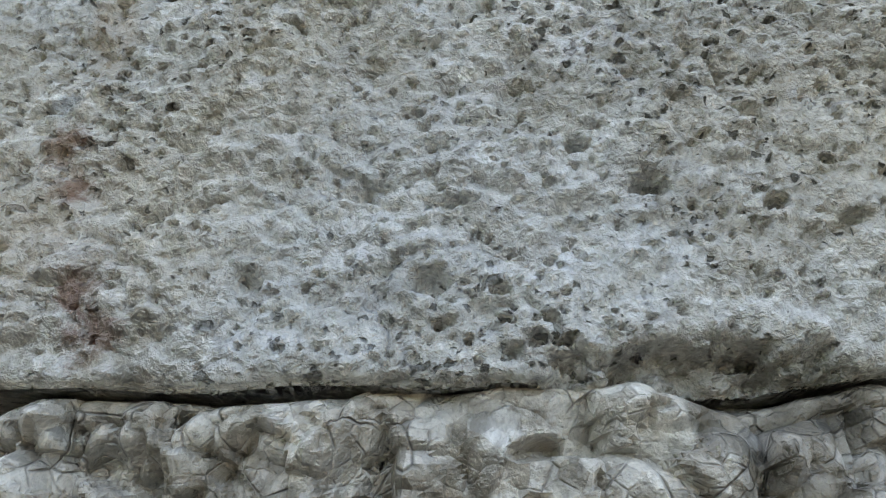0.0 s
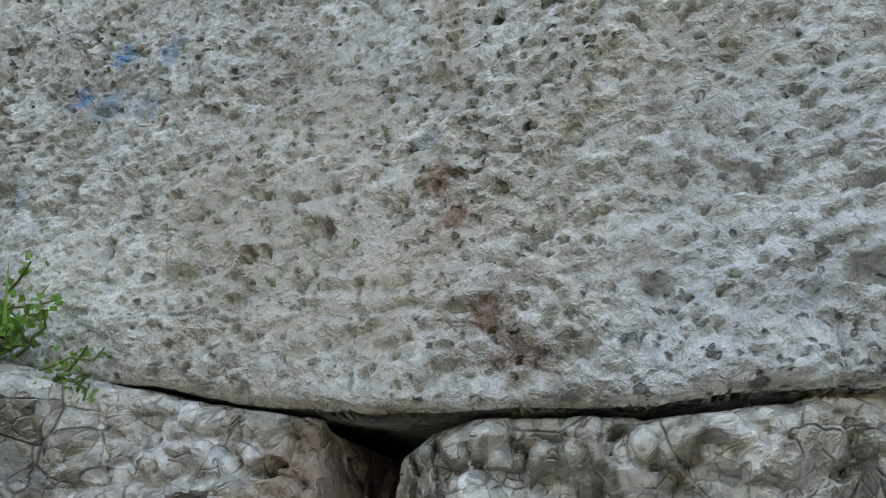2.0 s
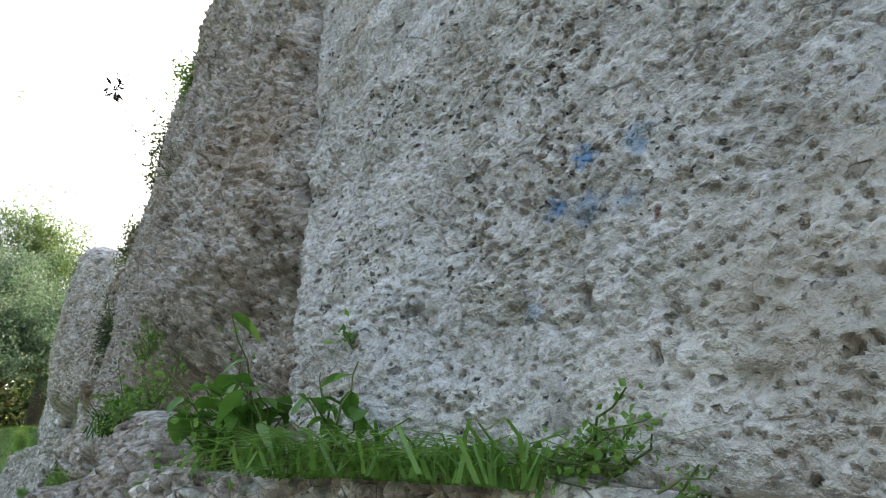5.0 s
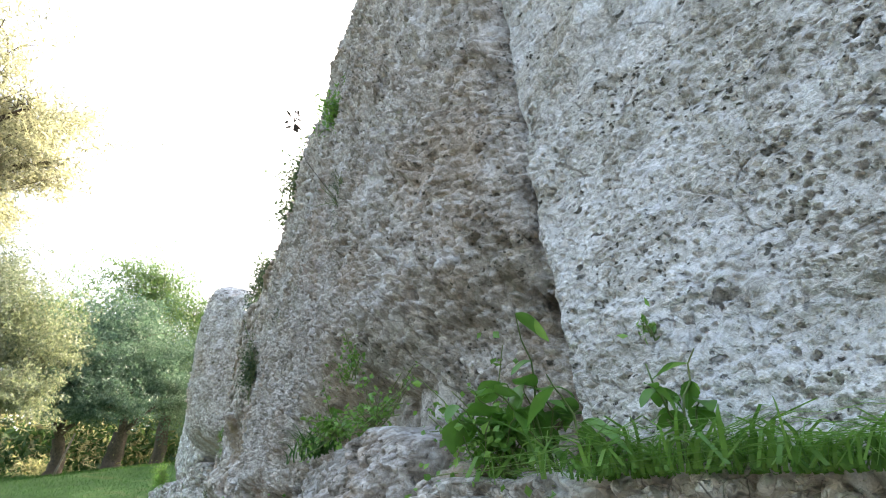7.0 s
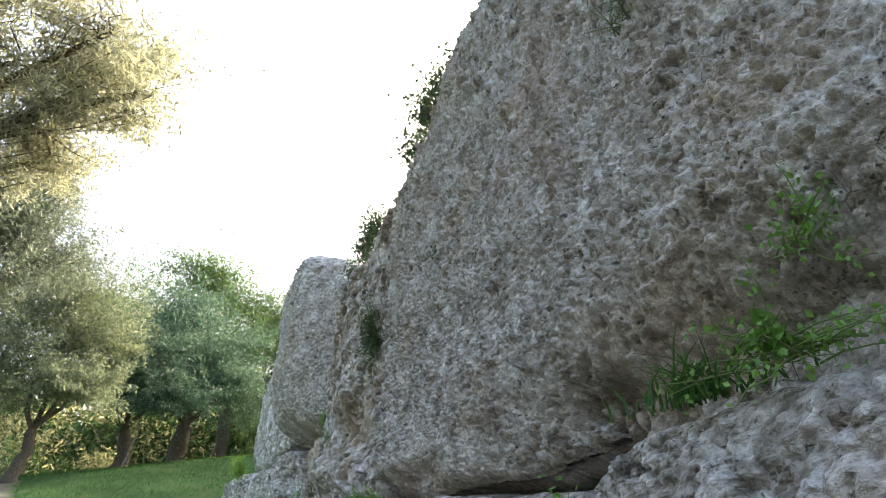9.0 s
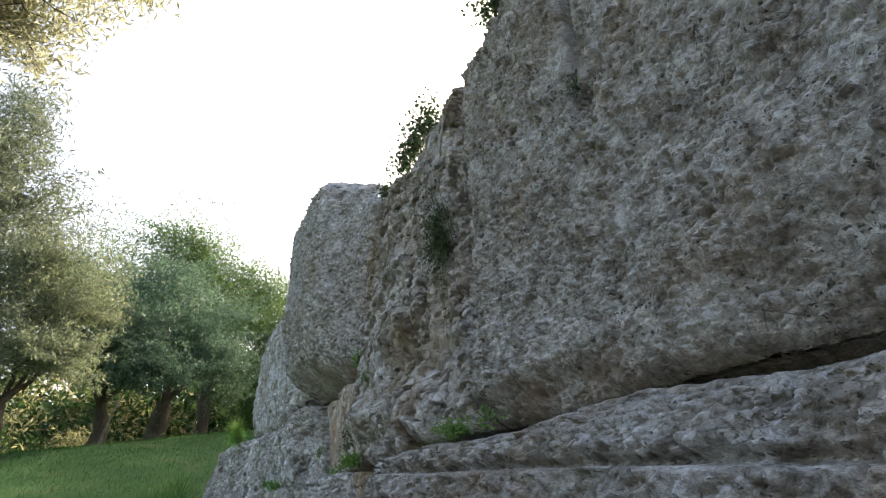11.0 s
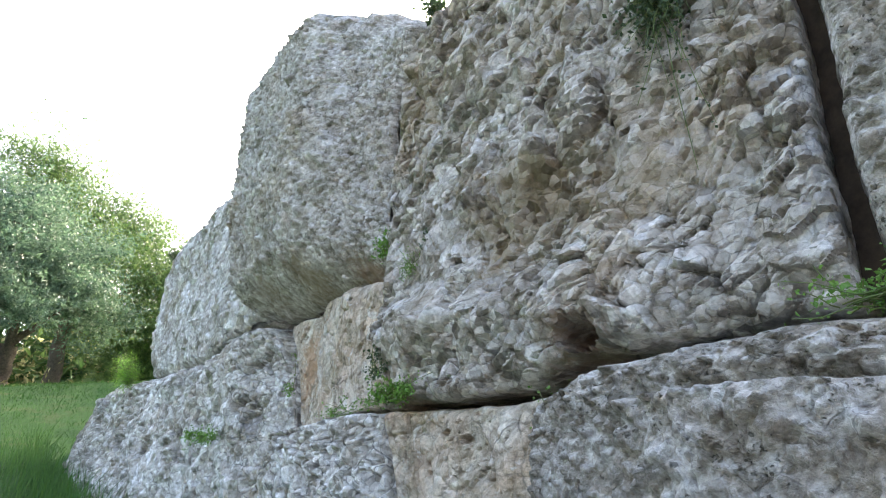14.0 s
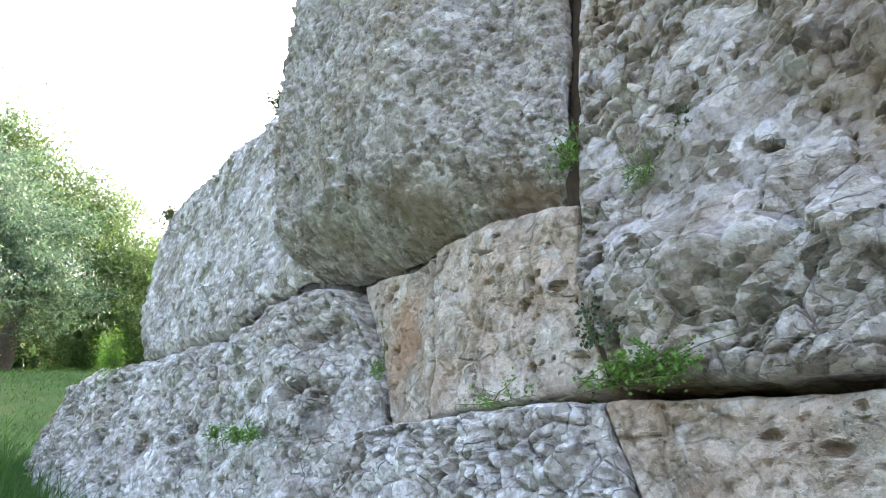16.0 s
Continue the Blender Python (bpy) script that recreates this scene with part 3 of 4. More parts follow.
def foot_ledge(u, z):
    """How far the stepped foot block stands out: a sloping upper tier, a groove, and a lower tier with a lip that climbs along the wall."""
    over = z - (1.876 + 0.12 * (u - 4.71))
    upper = 0.06 + 0.14 * step01(3.6, 4.7, u) + 0.06 * step01(5.3, 5.8, u) - 0.10 * step01(0.06, 0.22, over)
    lower = 0.15 * step01(0.012, -0.012, over) * step01(6.2, 5.7, u) * step01(3.4, 4.3, u)
    return upper + lower - 0.045 * np.exp(-((over - 0.02) / 0.018) ** 2) * step01(6.1, 5.6, u)


def stones():
    # upper course: the long pitted block by which the walk begins
    holes = [(-0.182, 1.82, .018, .010, .03), (-0.286, 1.794, .012, .010, .03), (-0.355, 1.784, .013, .008, .025), (-0.117, 1.866, .010, .007, .025),
             (0.026, 1.884, .012, .009, .02), (-0.005, 1.80, .03, .007, .028), (0.156, 1.765, .022, .018, .012), (0.176, 1.726, .016, .014, .015),
             (0.015, 1.722, .028, .016, .03), (-0.254, 1.661, .012, .012, .05), (0.08, 1.812, .03, .012, .015), (0.516, 1.857, .015, .006, .03),
             (0.488, 1.822, .010, .014, .03), (0.759, 1.827, .006, .02, .03), (0.846, 1.928, .009, .02, .02), (1.175, 1.988, .04, .012, .03), (-0.20, 1.648, .16, .028, .045)]
    stone([(-0.75, 1.655), (-0.35, 1.645), (-.24, 1.635), (-.05, 1.635), (.18, 1.632), (.37, 1.63), (.46, 1.643), (.58, 1.652), (.73, 1.675), (.85, 1.70), (1.0, 1.73), (1.32, 1.78), (1.45, 1.83)],
          [(-0.75, 3.4), (0.5, 3.45), (1.71, 3.4)], [(-0.75, 1.655), (-0.75, 3.4)],
          [(1.45, 1.83), (1.48, 2.02), (1.54, 2.2), (1.585, 2.3), (1.60, 2.5), (1.63, 2.75), (1.67, 3.1), (1.70, 3.4)],
          0.0034, STONE_A, PITTED, lambda u, z: 0.02 * step01(2.3, 1.8, z) + 0.04 * step01(1.0, 1.4, u) * step01(2.4, 2.1, z),
          (0.022, 0.05, 0.05, 0.04), seed=3, label="grey pitted limestone block with faint blue paint and rust spots", holes=holes, swell=-0.012, near=(1.0, 0.5, 3.0))
    stone([(-0.75, 3.43), (1.72, 3.43)], [(-0.75, 4.5), (1.75, 4.55)], [(-0.75, 3.43), (-0.75, 4.5)], [(1.72, 3.43), (1.75, 4.55)],
          0.03, STONE_A, PITTED, None, seed=4, label="grey pitted limestone block")
    stone([(-3.2, 1.64), (-0.79, 1.65)], [(-3.2, 4.4), (-0.79, 4.5)], [(-3.2, 1.64), (-3.2, 4.4)], [(-0.79, 1.65), (-0.79, 4.5)],
          0.04, STONE_A, PITTED, None, seed=5, label="grey pitted limestone block")
    # the tall conglomerate block after the open joint
    stone([(1.50, 1.90), (1.78, 1.95), (1.93, 2.0), (2.05, 2.08), (2.31, 2.14), (2.6, 2.19), (2.94, 2.16), (3.24, 2.10), (3.44, 2.11), (3.63, 2.08), (3.83, 2.06), (4.08, 2.08), (4.4, 2.10), (4.85, 2.11), (5.1, 2.14), (5.49, 2.21)],
          [(1.735, 4.65), (3.0, 4.62), (3.6, 4.66), (4.1, 4.5), (4.5, 4.5), (5.0, 4.42), (5.60, 4.36)],
          [(1.50, 1.90), (1.535, 2.08), (1.592, 2.2), (1.615, 2.32), (1.625, 2.6), (1.675, 3.1), (1.735, 4.65)],
          [(5.49, 2.21), (5.49, 2.54), (5.46, 2.9), (5.46, 3.3), (5.56, 3.55), (5.60, 4.36)],
          0.0055, STONE_B, PEBBLY, lambda u, z: 0.045 - 0.045 * step01(1.85, 1.62, u) - 0.17 * step01(2.40, 2.12, z) * step01(4.7, 3.2, u) - 0.10 * step01(2.32, 2.22, z - 0.06 * (u - 5.2)) * step01(4.2, 4.8, u) - 0.13 * np.exp(-((u - 4.52 - 0.03 * np.sin(5 * z)) / 0.028) ** 2) * step01(3.1, 3.25, z),
          (0.13, 0.16, 0.09, 0.03), seed=11, label="tall brown-grey conglomerate block full of pebbles",
          holes=[(4.45, 3.14, .07, .08, .20), (3.3, 2.18, .25, .09, .12), (1.66, 2.16, .05, .07, .10)], near=(0.42, 0.42, 1.8))
    # packing in the hollow under it
    stone([(1.5, 1.75), (3.3, 1.9)], [(1.55, 2.2), (2.2, 2.25), (3.3, 2.2)], [(1.5, 1.75), (1.55, 2.2)], [(3.3, 1.9), (3.3, 2.2)],
          0.012, STONE_B, ROUGH, lambda u, z: -0.19 + 0 * u, seed=13, label="brown broken rubble packed in a hollow joint")
    # flaky block with the ribbed left flank
    stone([(5.565, 2.2), (5.78, 2.22), (6.15, 2.24), (6.3, 2.28), (6.42, 2.27), (6.5, 2.24), (6.8, 2.24), (7.05, 2.26), (7.3, 2.3), (7.52, 2.32)],
          [(5.675, 4.38), (6.2, 4.40), (6.6, 4.36), (7.2, 4.42)], [(5.565, 2.2), (5.555, 2.54), (5.525, 2.9), (5.525, 3.3), (5.625, 3.55), (5.675, 4.38)],
          [(7.52, 2.32), (7.56, 2.55), (7.57, 2.92), (7.55, 3.2), (7.51, 3.45), (7.46, 4.0), (7.2, 4.42)],
          0.0078, STONE_C, FLAKY, lambda u, z: 0.02 + 0.10 * np.exp(-((z - 2.52 - 0.15 * (u - 6.8)) / 0.14) ** 2) * step01(5.8, 6.2, u) + 0.07 * np.exp(-((z - 3.05) / 0.2) ** 2) * step01(6.0, 6.6, u) * step01(7.3, 6.9, u)
          + 0.015 * np.sign(np.sin(z * 52 + 3 * fbm(u / .1, z / .1, 2, 8))) * step01(5.76, 5.68, u), (0.07, 0.2, 0.03, 0.03), seed=17,
          label="pale grey flaky block with ribbed edge and ochre hollows", holes=[(6.33, 2.325, .10, .048, .42), (7.33, 2.96, .08, .03, .07), (6.08, 3.72, .03, .03, .06)], swell=-0.01)
    # bulging block with an undercut foot
    stone([(7.61, 2.97), (7.7, 3.0), (7.96, 3.06), (8.28, 3.1), (8.78, 3.16), (9.08, 3.18), (9.4, 3.26), (9.55, 3.36)],
          [(7.27, 4.46), (7.65, 4.84), (8.2, 5.1), (8.9, 5.24), (9.45, 5.15)], [(7.61, 2.97), (7.61, 3.2), (7.575, 3.5), (7.525, 4.0), (7.27, 4.46)],
          [(9.55, 3.36), (9.5, 3.8), (9.52, 4.4), (9.45, 5.15)],
          0.0092, STONE_D, PEBBLY, lambda u, z: (0.06 + 0.36 * step01(7.5, 8.35, u)) * (0.65 * step01(3.06, 3.42, z + 0.12 * (8.6 - u)) + 0.35 * step01(3.1, 3.95, z + 0.12 * (8.6 - u))) - 0.02 - 0.09 * step01(3.30, 3.10, z + 0.12 * (8.6 - u)), (0.10, 0.24, 0.06, 0.2), seed=23,
          label="bulging grey conglomerate block with a dark undercut foot", swell=-0.01)
    stone([(9.4, 3.25), (10.0, 3.24), (10.24, 3.13), (11.2, 3.25), (12.3, 3.36)], [(9.4, 4.85), (10.3, 4.84), (11.2, 4.95), (12.0, 4.92), (12.35, 4.72)],
          [(9.4, 3.25), (9.4, 4.85)], [(12.3, 3.36), (12.5, 3.8), (12.55, 4.3), (12.35, 4.72)],
          0.015, STONE_W, PEBBLY, lambda u, z: 0.08 - 0.05 * step01(10.5, 12.3, u), (0.09, 0.25, 0.1, 0.25), seed=29, label="pale weathered block at the wall's far end")
    # second course
    stone([(7.56, 2.33), (7.92, 2.345), (8.4, 2.37), (8.76, 2.38)], [(7.60, 2.95), (7.96, 3.04), (8.25, 3.08), (8.5, 3.07), (9.05, 3.14)],
          [(7.56, 2.33), (7.59, 2.55), (7.60, 2.95)], [(8.76, 2.38), (8.86, 2.75), (9.05, 3.14)],
          0.0085, STONE_T, dict(ROUGH, plate=(0.008, 0.22, 1.1), gape=0.006), lambda u, z: -0.01 - 0.05 * step01(8.0, 8.8, u) - 0.05 * np.exp(-((u - 8.44 + 0.12 * (z - 2.65) - 0.02 * np.sin(9 * z)) / 0.022) ** 2) - 0.035 * step01(8.40, 8.50, u), (0.03, 0.04, 0.02, 0.02), seed=31, label="tan ochre-stained block, tightly fitted")
    stone([(8.95, 1.3), (10.2, 1.3)], [(9.06, 3.10), (9.2, 3.14), (9.5, 3.17), (9.84, 3.17), (10.2, 3.10)],
          [(8.95, 1.3), (8.97, 2.0), (8.93, 2.24), (8.775, 2.38), (8.87, 2.75), (9.06, 3.10)], [(10.2, 1.3), (10.22, 2.4), (10.2, 3.10)],
          0.011, STONE_W, ROUGH, lambda u, z: -0.05 + 0.20 * step01(8.7, 9.35, u), (0.05, 0.12, 0.03, 0.015), seed=37, label="bluish white fissured block with deep hollows",
          holes=[(9.35, 2.6, .12, .06, .10), (9.75, 2.62, .07, .05, .10), (9.6, 2.42, .12, .04, .06), (9.2, 2.85, .10, .04, .05)])
    stone([(10.17, 1.5), (14.1, 2.3)], [(10.17, 3.10), (11.5, 3.24), (12.9, 3.40), (13.6, 3.34), (14.0, 3.02)],
          [(10.17, 1.5), (10.19, 2.4), (10.17, 3.10)], [(14.1, 2.3), (14.15, 2.6), (14.0, 3.02)],
          0.015, STONE_W, ROUGH, lambda u, z: 0.15 + 0.15 * step01(3.2, 2.2, z) * step01(10.2, 11.2, u), (0.05, 0.15, 0.015, 0.2), seed=41, label="long bluish white fissured block half sunk in grass",
          holes=[(11.2, 2.5, .18, .10, .10), (12.2, 2.7, .15, .12, .10)])
    stone([(6.42, 1.1), (7.40, 1.1)], [(6.40, 2.10), (6.47, 2.18), (6.8, 2.2), (7.05, 2.235), (7.56, 2.29)], [(6.42, 1.1), (6.43, 1.9), (6.40, 2.10)], [(7.40, 1.1), (7.45, 1.9), (7.56, 2.29)],
          0.008, STONE_T, dict(ROUGH, plate=(0.018, 0.18, 0.9), gape=0.010), lambda u, z: -0.04 + 0.04 * step01(7.2, 7.5, u), (0.05, 0.05, 0.05, 0.012), seed=43, label="pale tan block under a long joint")
    stone([(7.405, 1.1), (8.94, 1.1)], [(7.565, 2.29), (8.1, 2.32), (8.72, 2.35)], [(7.405, 1.1), (7.455, 1.9), (7.565, 2.29)], [(8.94, 1.1), (8.92, 2.2), (8.72, 2.35)],
          0.009, STONE_W, ROUGH, lambda u, z: 0.01 + 0.10 * step01(7.45, 7.75, u + 0.35 * (2.2 - z)), (0.05, 0.07, 0.012, 0.04), seed=44, label="whitish broken block with a rounded top")
    # foot course standing forward as a ledge
    stone([(3.30, 1.1), (6.39, 1.1)], [(3.29, 1.93), (3.42, 1.965), (3.8, 1.99), (4.4, 2.06), (4.85, 2.05), (5.25, 2.09), (5.62, 2.13), (5.9, 2.14), (6.2, 2.13), (6.38, 2.08)],
          [(3.30, 1.1), (3.29, 1.93)], [(6.39, 1.1), (6.41, 1.8), (6.38, 2.08)],
          0.0075, STONE_F, dict(PEBBLY, low=0.02, mid=0.008, pebble=(0.018, 0.036)), foot_ledge, (0.05, 0.06, 0.06, 0.05), seed=47,
          label="long grey pebbly foot block with a stepped ledge")
    stone([(1.92, 1.1), (3.22, 1.1)], [(1.9, 1.9), (2.03, 1.955), (2.2, 1.975), (2.64, 2.01), (2.95, 2.01), (3.10, 1.97), (3.21, 1.90)],
          [(1.92, 1.1), (1.9, 1.9)], [(3.22, 1.1), (3.23, 1.6), (3.21, 1.90)],
          0.006, STONE_F, dict(BROKEN, plate=(0.03, 0.085, 1.0), pebble=(0.009, 0.04)), lambda u, z: 0.07 + 0.05 * step01(2.0, 1.7, z), (0.05, 0.09, 0.06, 0.08), seed=53, label="rounded whitish foot block with pebbles and cracks")
    stone([(0.475, 1.1), (1.88, 1.1)], [(.49, 1.640), (.61, 1.652), (.68, 1.664), (.77, 1.685), (.84, 1.70), (1.03, 1.725), (1.25, 1.75), (1.53, 1.768), (1.74, 1.785), (1.87, 1.80)],
          [(0.475, 1.1), (0.47, 1.5), (0.49, 1.640)], [(1.88, 1.1), (1.9, 1.6), (1.87, 1.80)],
          0.0045, STONE_K, BROKEN, lambda u, z: 0.01 + 0.07 * step01(.62, .85, u) + 0.05 * step01(1.3, 1.8, u), (0.05, 0.02, 0.045, 0.06), seed=59, label="whitish foot block crazed with cracks", swell=-0.01)
    stone([(-1.2, 1.1), (0.43, 1.1)], [(-1.2, 1.62), (-.5, 1.63), (-.35, 1.645), (-.24, 1.622), (-.2, 1.632), (-.15, 1.65), (-.09, 1.642), (-.03, 1.636), (.05, 1.642), (.08, 1.63), (.13, 1.622), (.23, 1.628), (.34, 1.628), (.425, 1.61)],
          [(-1.2, 1.1), (-1.2, 1.62)], [(0.43, 1.1), (0.435, 1.55), (0.425, 1.61)],
          0.0045, STONE_K, dict(BROKEN, plate=(0.044, 0.060, 1.3), dip=0.15), lambda u, z: -0.01 - 0.03 * step01(.30, .42, u), (0.05, 0.02, 0.03, 0.04), seed=61, label="cream foot block broken into angular chips", swell=-0.01)
    stone([(-3.2, 1.0), (-1.23, 1.0)], [(-3.2, 1.6), (-1.23, 1.6)], [(-3.2, 1.0), (-3.2, 1.6)], [(-1.23, 1.0), (-1.23, 1.6)],
          0.03, STONE_W, BROKEN, None, seed=67, label="cream foot block broken into angular chips")
    # lowest course, mostly below the view
    for k, (a, b) in enumerate(((-3.2, -0.9), (-0.87, 1.5), (1.53, 3.9), (3.93, 6.4), (6.43, 9.0))):
        za = 1.02 if b < 6.42 else 1.05
        stone([(a, -0.6), (b, -0.6)], [(a, za), (b, za)], [(a, -0.6), (a, za)], [(b, -0.6), (b, za)], 0.04, STONE_B, PEBBLY,
              lambda u, z: 0.12 + 0.3 * step01(2.5, 4.5, u) * step01(6.5, 6.0, u), seed=71 + k, label="grey pebbly block of the lowest course")


def joint_shade(heights, places, sunk, seed):
    """A dark strip added in an upright joint of the wall, standing for its shade."""
    zs = np.linspace(heights[0], heights[-1], 60)
    uc = np.interp(zs, heights, places)
    v = []
    for k in range(5):
        t = k / 4 - 0.5
        uu = uc + 0.16 * t
        v.append(np.stack([-uu, face(uu) + sunk + 0.12 * abs(t) ** 2 + 0.012 * fbm(zs / 0.05 + k, zs * 0 + k, 3, seed), zs], 1))
    v = np.stack(v, 1).reshape(-1, 3)
    tagged(mesh_object("shade_strip", v, grid_faces(5, 60), EARTH_SHADE, WALL), "dark strip standing for the shade in an upright joint")


# ---- ground ----
LIE_U, LIE_Z = [-30, -5, 0, 4, 7, 10, 12.4, 14, 18, 22, 26, 40, 120], [-2.0, -0.1, 0.1, 0.35, 0.85, 1.6, 2.1, 2.65, 3.8, 4.75, 5.3, 6.0, 8.0]


def lie(x, y):
    """Height of the ground: a slope that rises along the wall's foot."""
    u = -np.asarray(x, float)
    y = np.asarray(y, float)
    side = 0.22 * np.clip(y - 2.4, -6, 6) * step01(9, 15, u)
    return np.interp(u, LIE_U, LIE_Z) + side - 0.08 * np.clip(-3 - y, 0, 60) * 0.5 + 0.05 * fbm(u / 1.4, y / 1.4, 3, 5)


def ground():
    xs = np.concatenate([[-900, -300, -120, -70], np.arange(-48, -8, 0.25), np.arange(-8, 8, 0.8), [12, 20, 40, 100, 300, 900]])
    ys = np.concatenate([[-900, -300, -100, -40, -20], np.arange(-12, 9, 0.25), [12, 18, 30, 60, 150, 400, 900]])
    X, Y = np.meshgrid(xs, ys)
    Z = lie(X, Y)
    # terrace behind the wall
    up = step01(0.35, 0.75, Y - face(-X)) * step01(13.6, 12.6, -X)
    Z = Z * (1 - up) + np.maximum(Z, 4.15) * up
    v = np.stack([X, Y, Z], -1).reshape(-1, 3)
    tagged(mesh_object("ground", v, grid_faces(len(xs), len(ys)), TURF), "sloping green turf with a trodden path", "ground", kind="structure")
    us = np.arange(-3.2, 13.0, 0.25)
    v = [(-u, float(face(u)) + 0.52, z) for z in (-0.5, 4.1) for u in us]
    tagged(mesh_object("wall_core", v, grid_faces(len(us), 2), EARTH_SHADE), "dark earth packed behind the blocks", "wall core", kind="structure")


# ---- plants ----


def tube(points, radii, sides=7):
    """Vertices and faces of a tapered tube along points."""
    pts = [Vector(p) for p in points]
    v, f = [], []
    for i, p in enumerate(pts):
        d = (pts[min(i + 1, len(pts) - 1)] - pts[max(i - 1, 0)]).normalized()
        a = d.orthogonal().normalized() if i == 0 else (a - d * a.dot(d)).normalized()
        b = d.cross(a)
        for k in range(sides):
            w = 2 * math.pi * k / sides
            v.append(tuple(p + (a * math.cos(w) + b * math.sin(w)) * radii[i]))
    for i in range(len(pts) - 1):
        for k in range(sides):
            k2 = (k + 1) % sides
            f.append((i * sides + k, i * sides + k2, (i + 1) * sides + k2, (i + 1) * sides + k))
    return v, f


def bend(a, b, n, wob, rng, sag=0.0):
    a, b = np.array(a, float), np.array(b, float)
    t = np.linspace(0, 1, n)[:, None]
    off = np.cumsum(rng.normal(0, wob, (n, 3)), 0)
    off = off - off[0] - t * (off[-1] - off[0])
    p = a + (b - a) * t + off
    p[:, 2] += sag * np.sin(np.pi * t[:, 0])
    return p


def leaf_cloud(name, centres, size, wide, mat, parent, rng, droop=0.0, fold=0.25):
    """Many small pointed leaves, one at each centre."""
    n = len(centres)
    d = rng.normal(0, 1, (n, 3))
    d[:, 2] -= droop
    d /= np.linalg.norm(d, axis=1)[:, None]
    s = np.cross(d, rng.normal(0, 1, (n, 3)))
    s /= np.linalg.norm(s, axis=1)[:, None]
    nrm = np.cross(d, s)
    L = size * rng.uniform(0.6, 1.35, (n, 1))
    c = np.asarray(centres)
    v = np.stack([c, c + d * L * 0.45 + s * L * wide * 0.5 + nrm * L * fold * wide, c + d * L, c + d * L * 0.45 - s * L * wide * 0.5 + nrm * L * fold * wide], 1).reshape(-1, 3)
    i = np.arange(n) * 4
    f = np.concatenate([np.stack([i, i + 1, i + 2], 1), np.stack([i, i + 2, i + 3], 1)])
    return mesh_object(name, v, f, mat, parent, smooth=False)


def tree(name, base, blobs, trunk_r, fork, leaves, size, wide, mat, seed, label, droop=0.2, lobes=9):
    """A tree: leaning trunk to its fork, limbs to each mass of foliage, twigs and leaves in ragged sprays."""
    rng = np.random.default_rng(seed)
    root = tagged(new(name), label, "tree", "trees on the slope")
    bx, by = base
    foot = np.array([bx, by, float(lie(bx, by)) - 0.15])
    fork = np.array(fork, float)
    pts = bend(foot, fork, 7, 0.06, rng)
    v, f = tube(pts, [trunk_r * (1.45 if i == 0 else 1.1 - 0.05 * i) for i in range(7)], 10)
    mesh_object("trunk", v, f, BARK, root)
    cent, lv, lf = [], [], []
    for bi, (c, r) in enumerate(blobs):
        c, r = np.array(c, float), np.array(r, float)
        p = bend(fork, c, 7, 0.10, rng, 0.1)
        v, f = tube(p, np.linspace(trunk_r * 0.42, 0.018, 7), 6)
        mesh_object("limb", v, f, BARK, root)
        for k in range(lobes):
            d = rng.normal(0, 1, 3)
            d /= np.linalg.norm(d)
            e = c + d * r * rng.uniform(0.55, 1.0)
            tw = bend(p[rng.integers(3, 7)], e, 5, 0.05, rng)
            v, f = tube(tw, np.linspace(0.15 * size, 0.035 * size, 5), 4)
            o = len(lv)
            lv += v
            lf += [tuple(o + q for q in face4) for face4 in f]
            m = int(leaves / (lobes * len(blobs)))
            t = rng.uniform(0.25, 1.1, m)
            q = tw[0] + (e - tw[0]) * t[:, None]
            # sprays: leaves gather round short side shoots
            ns = max(3, m // 80)
            shoots = np.clip(rng.normal(0, 1, (ns, 3)), -1.5, 1.5) * r * (0.42, 0.42, 0.30)
            pick = rng.integers(0, ns, m)
            q = q + shoots[pick] * (0.45 + 0.75 * rng.random((m, 1))) + np.clip(rng.normal(0, 1, (m, 3)), -1.8, 1.8) * (0.02 + 0.042 * r.mean()) * (1.25, 1.25, 0.5)
            cent.append(q)
    mesh_object("branching", lv, lf, BARK, root)
    leaf_cloud("crown", np.concatenate(cent), size, wide, mat, root, rng, droop)
    return root


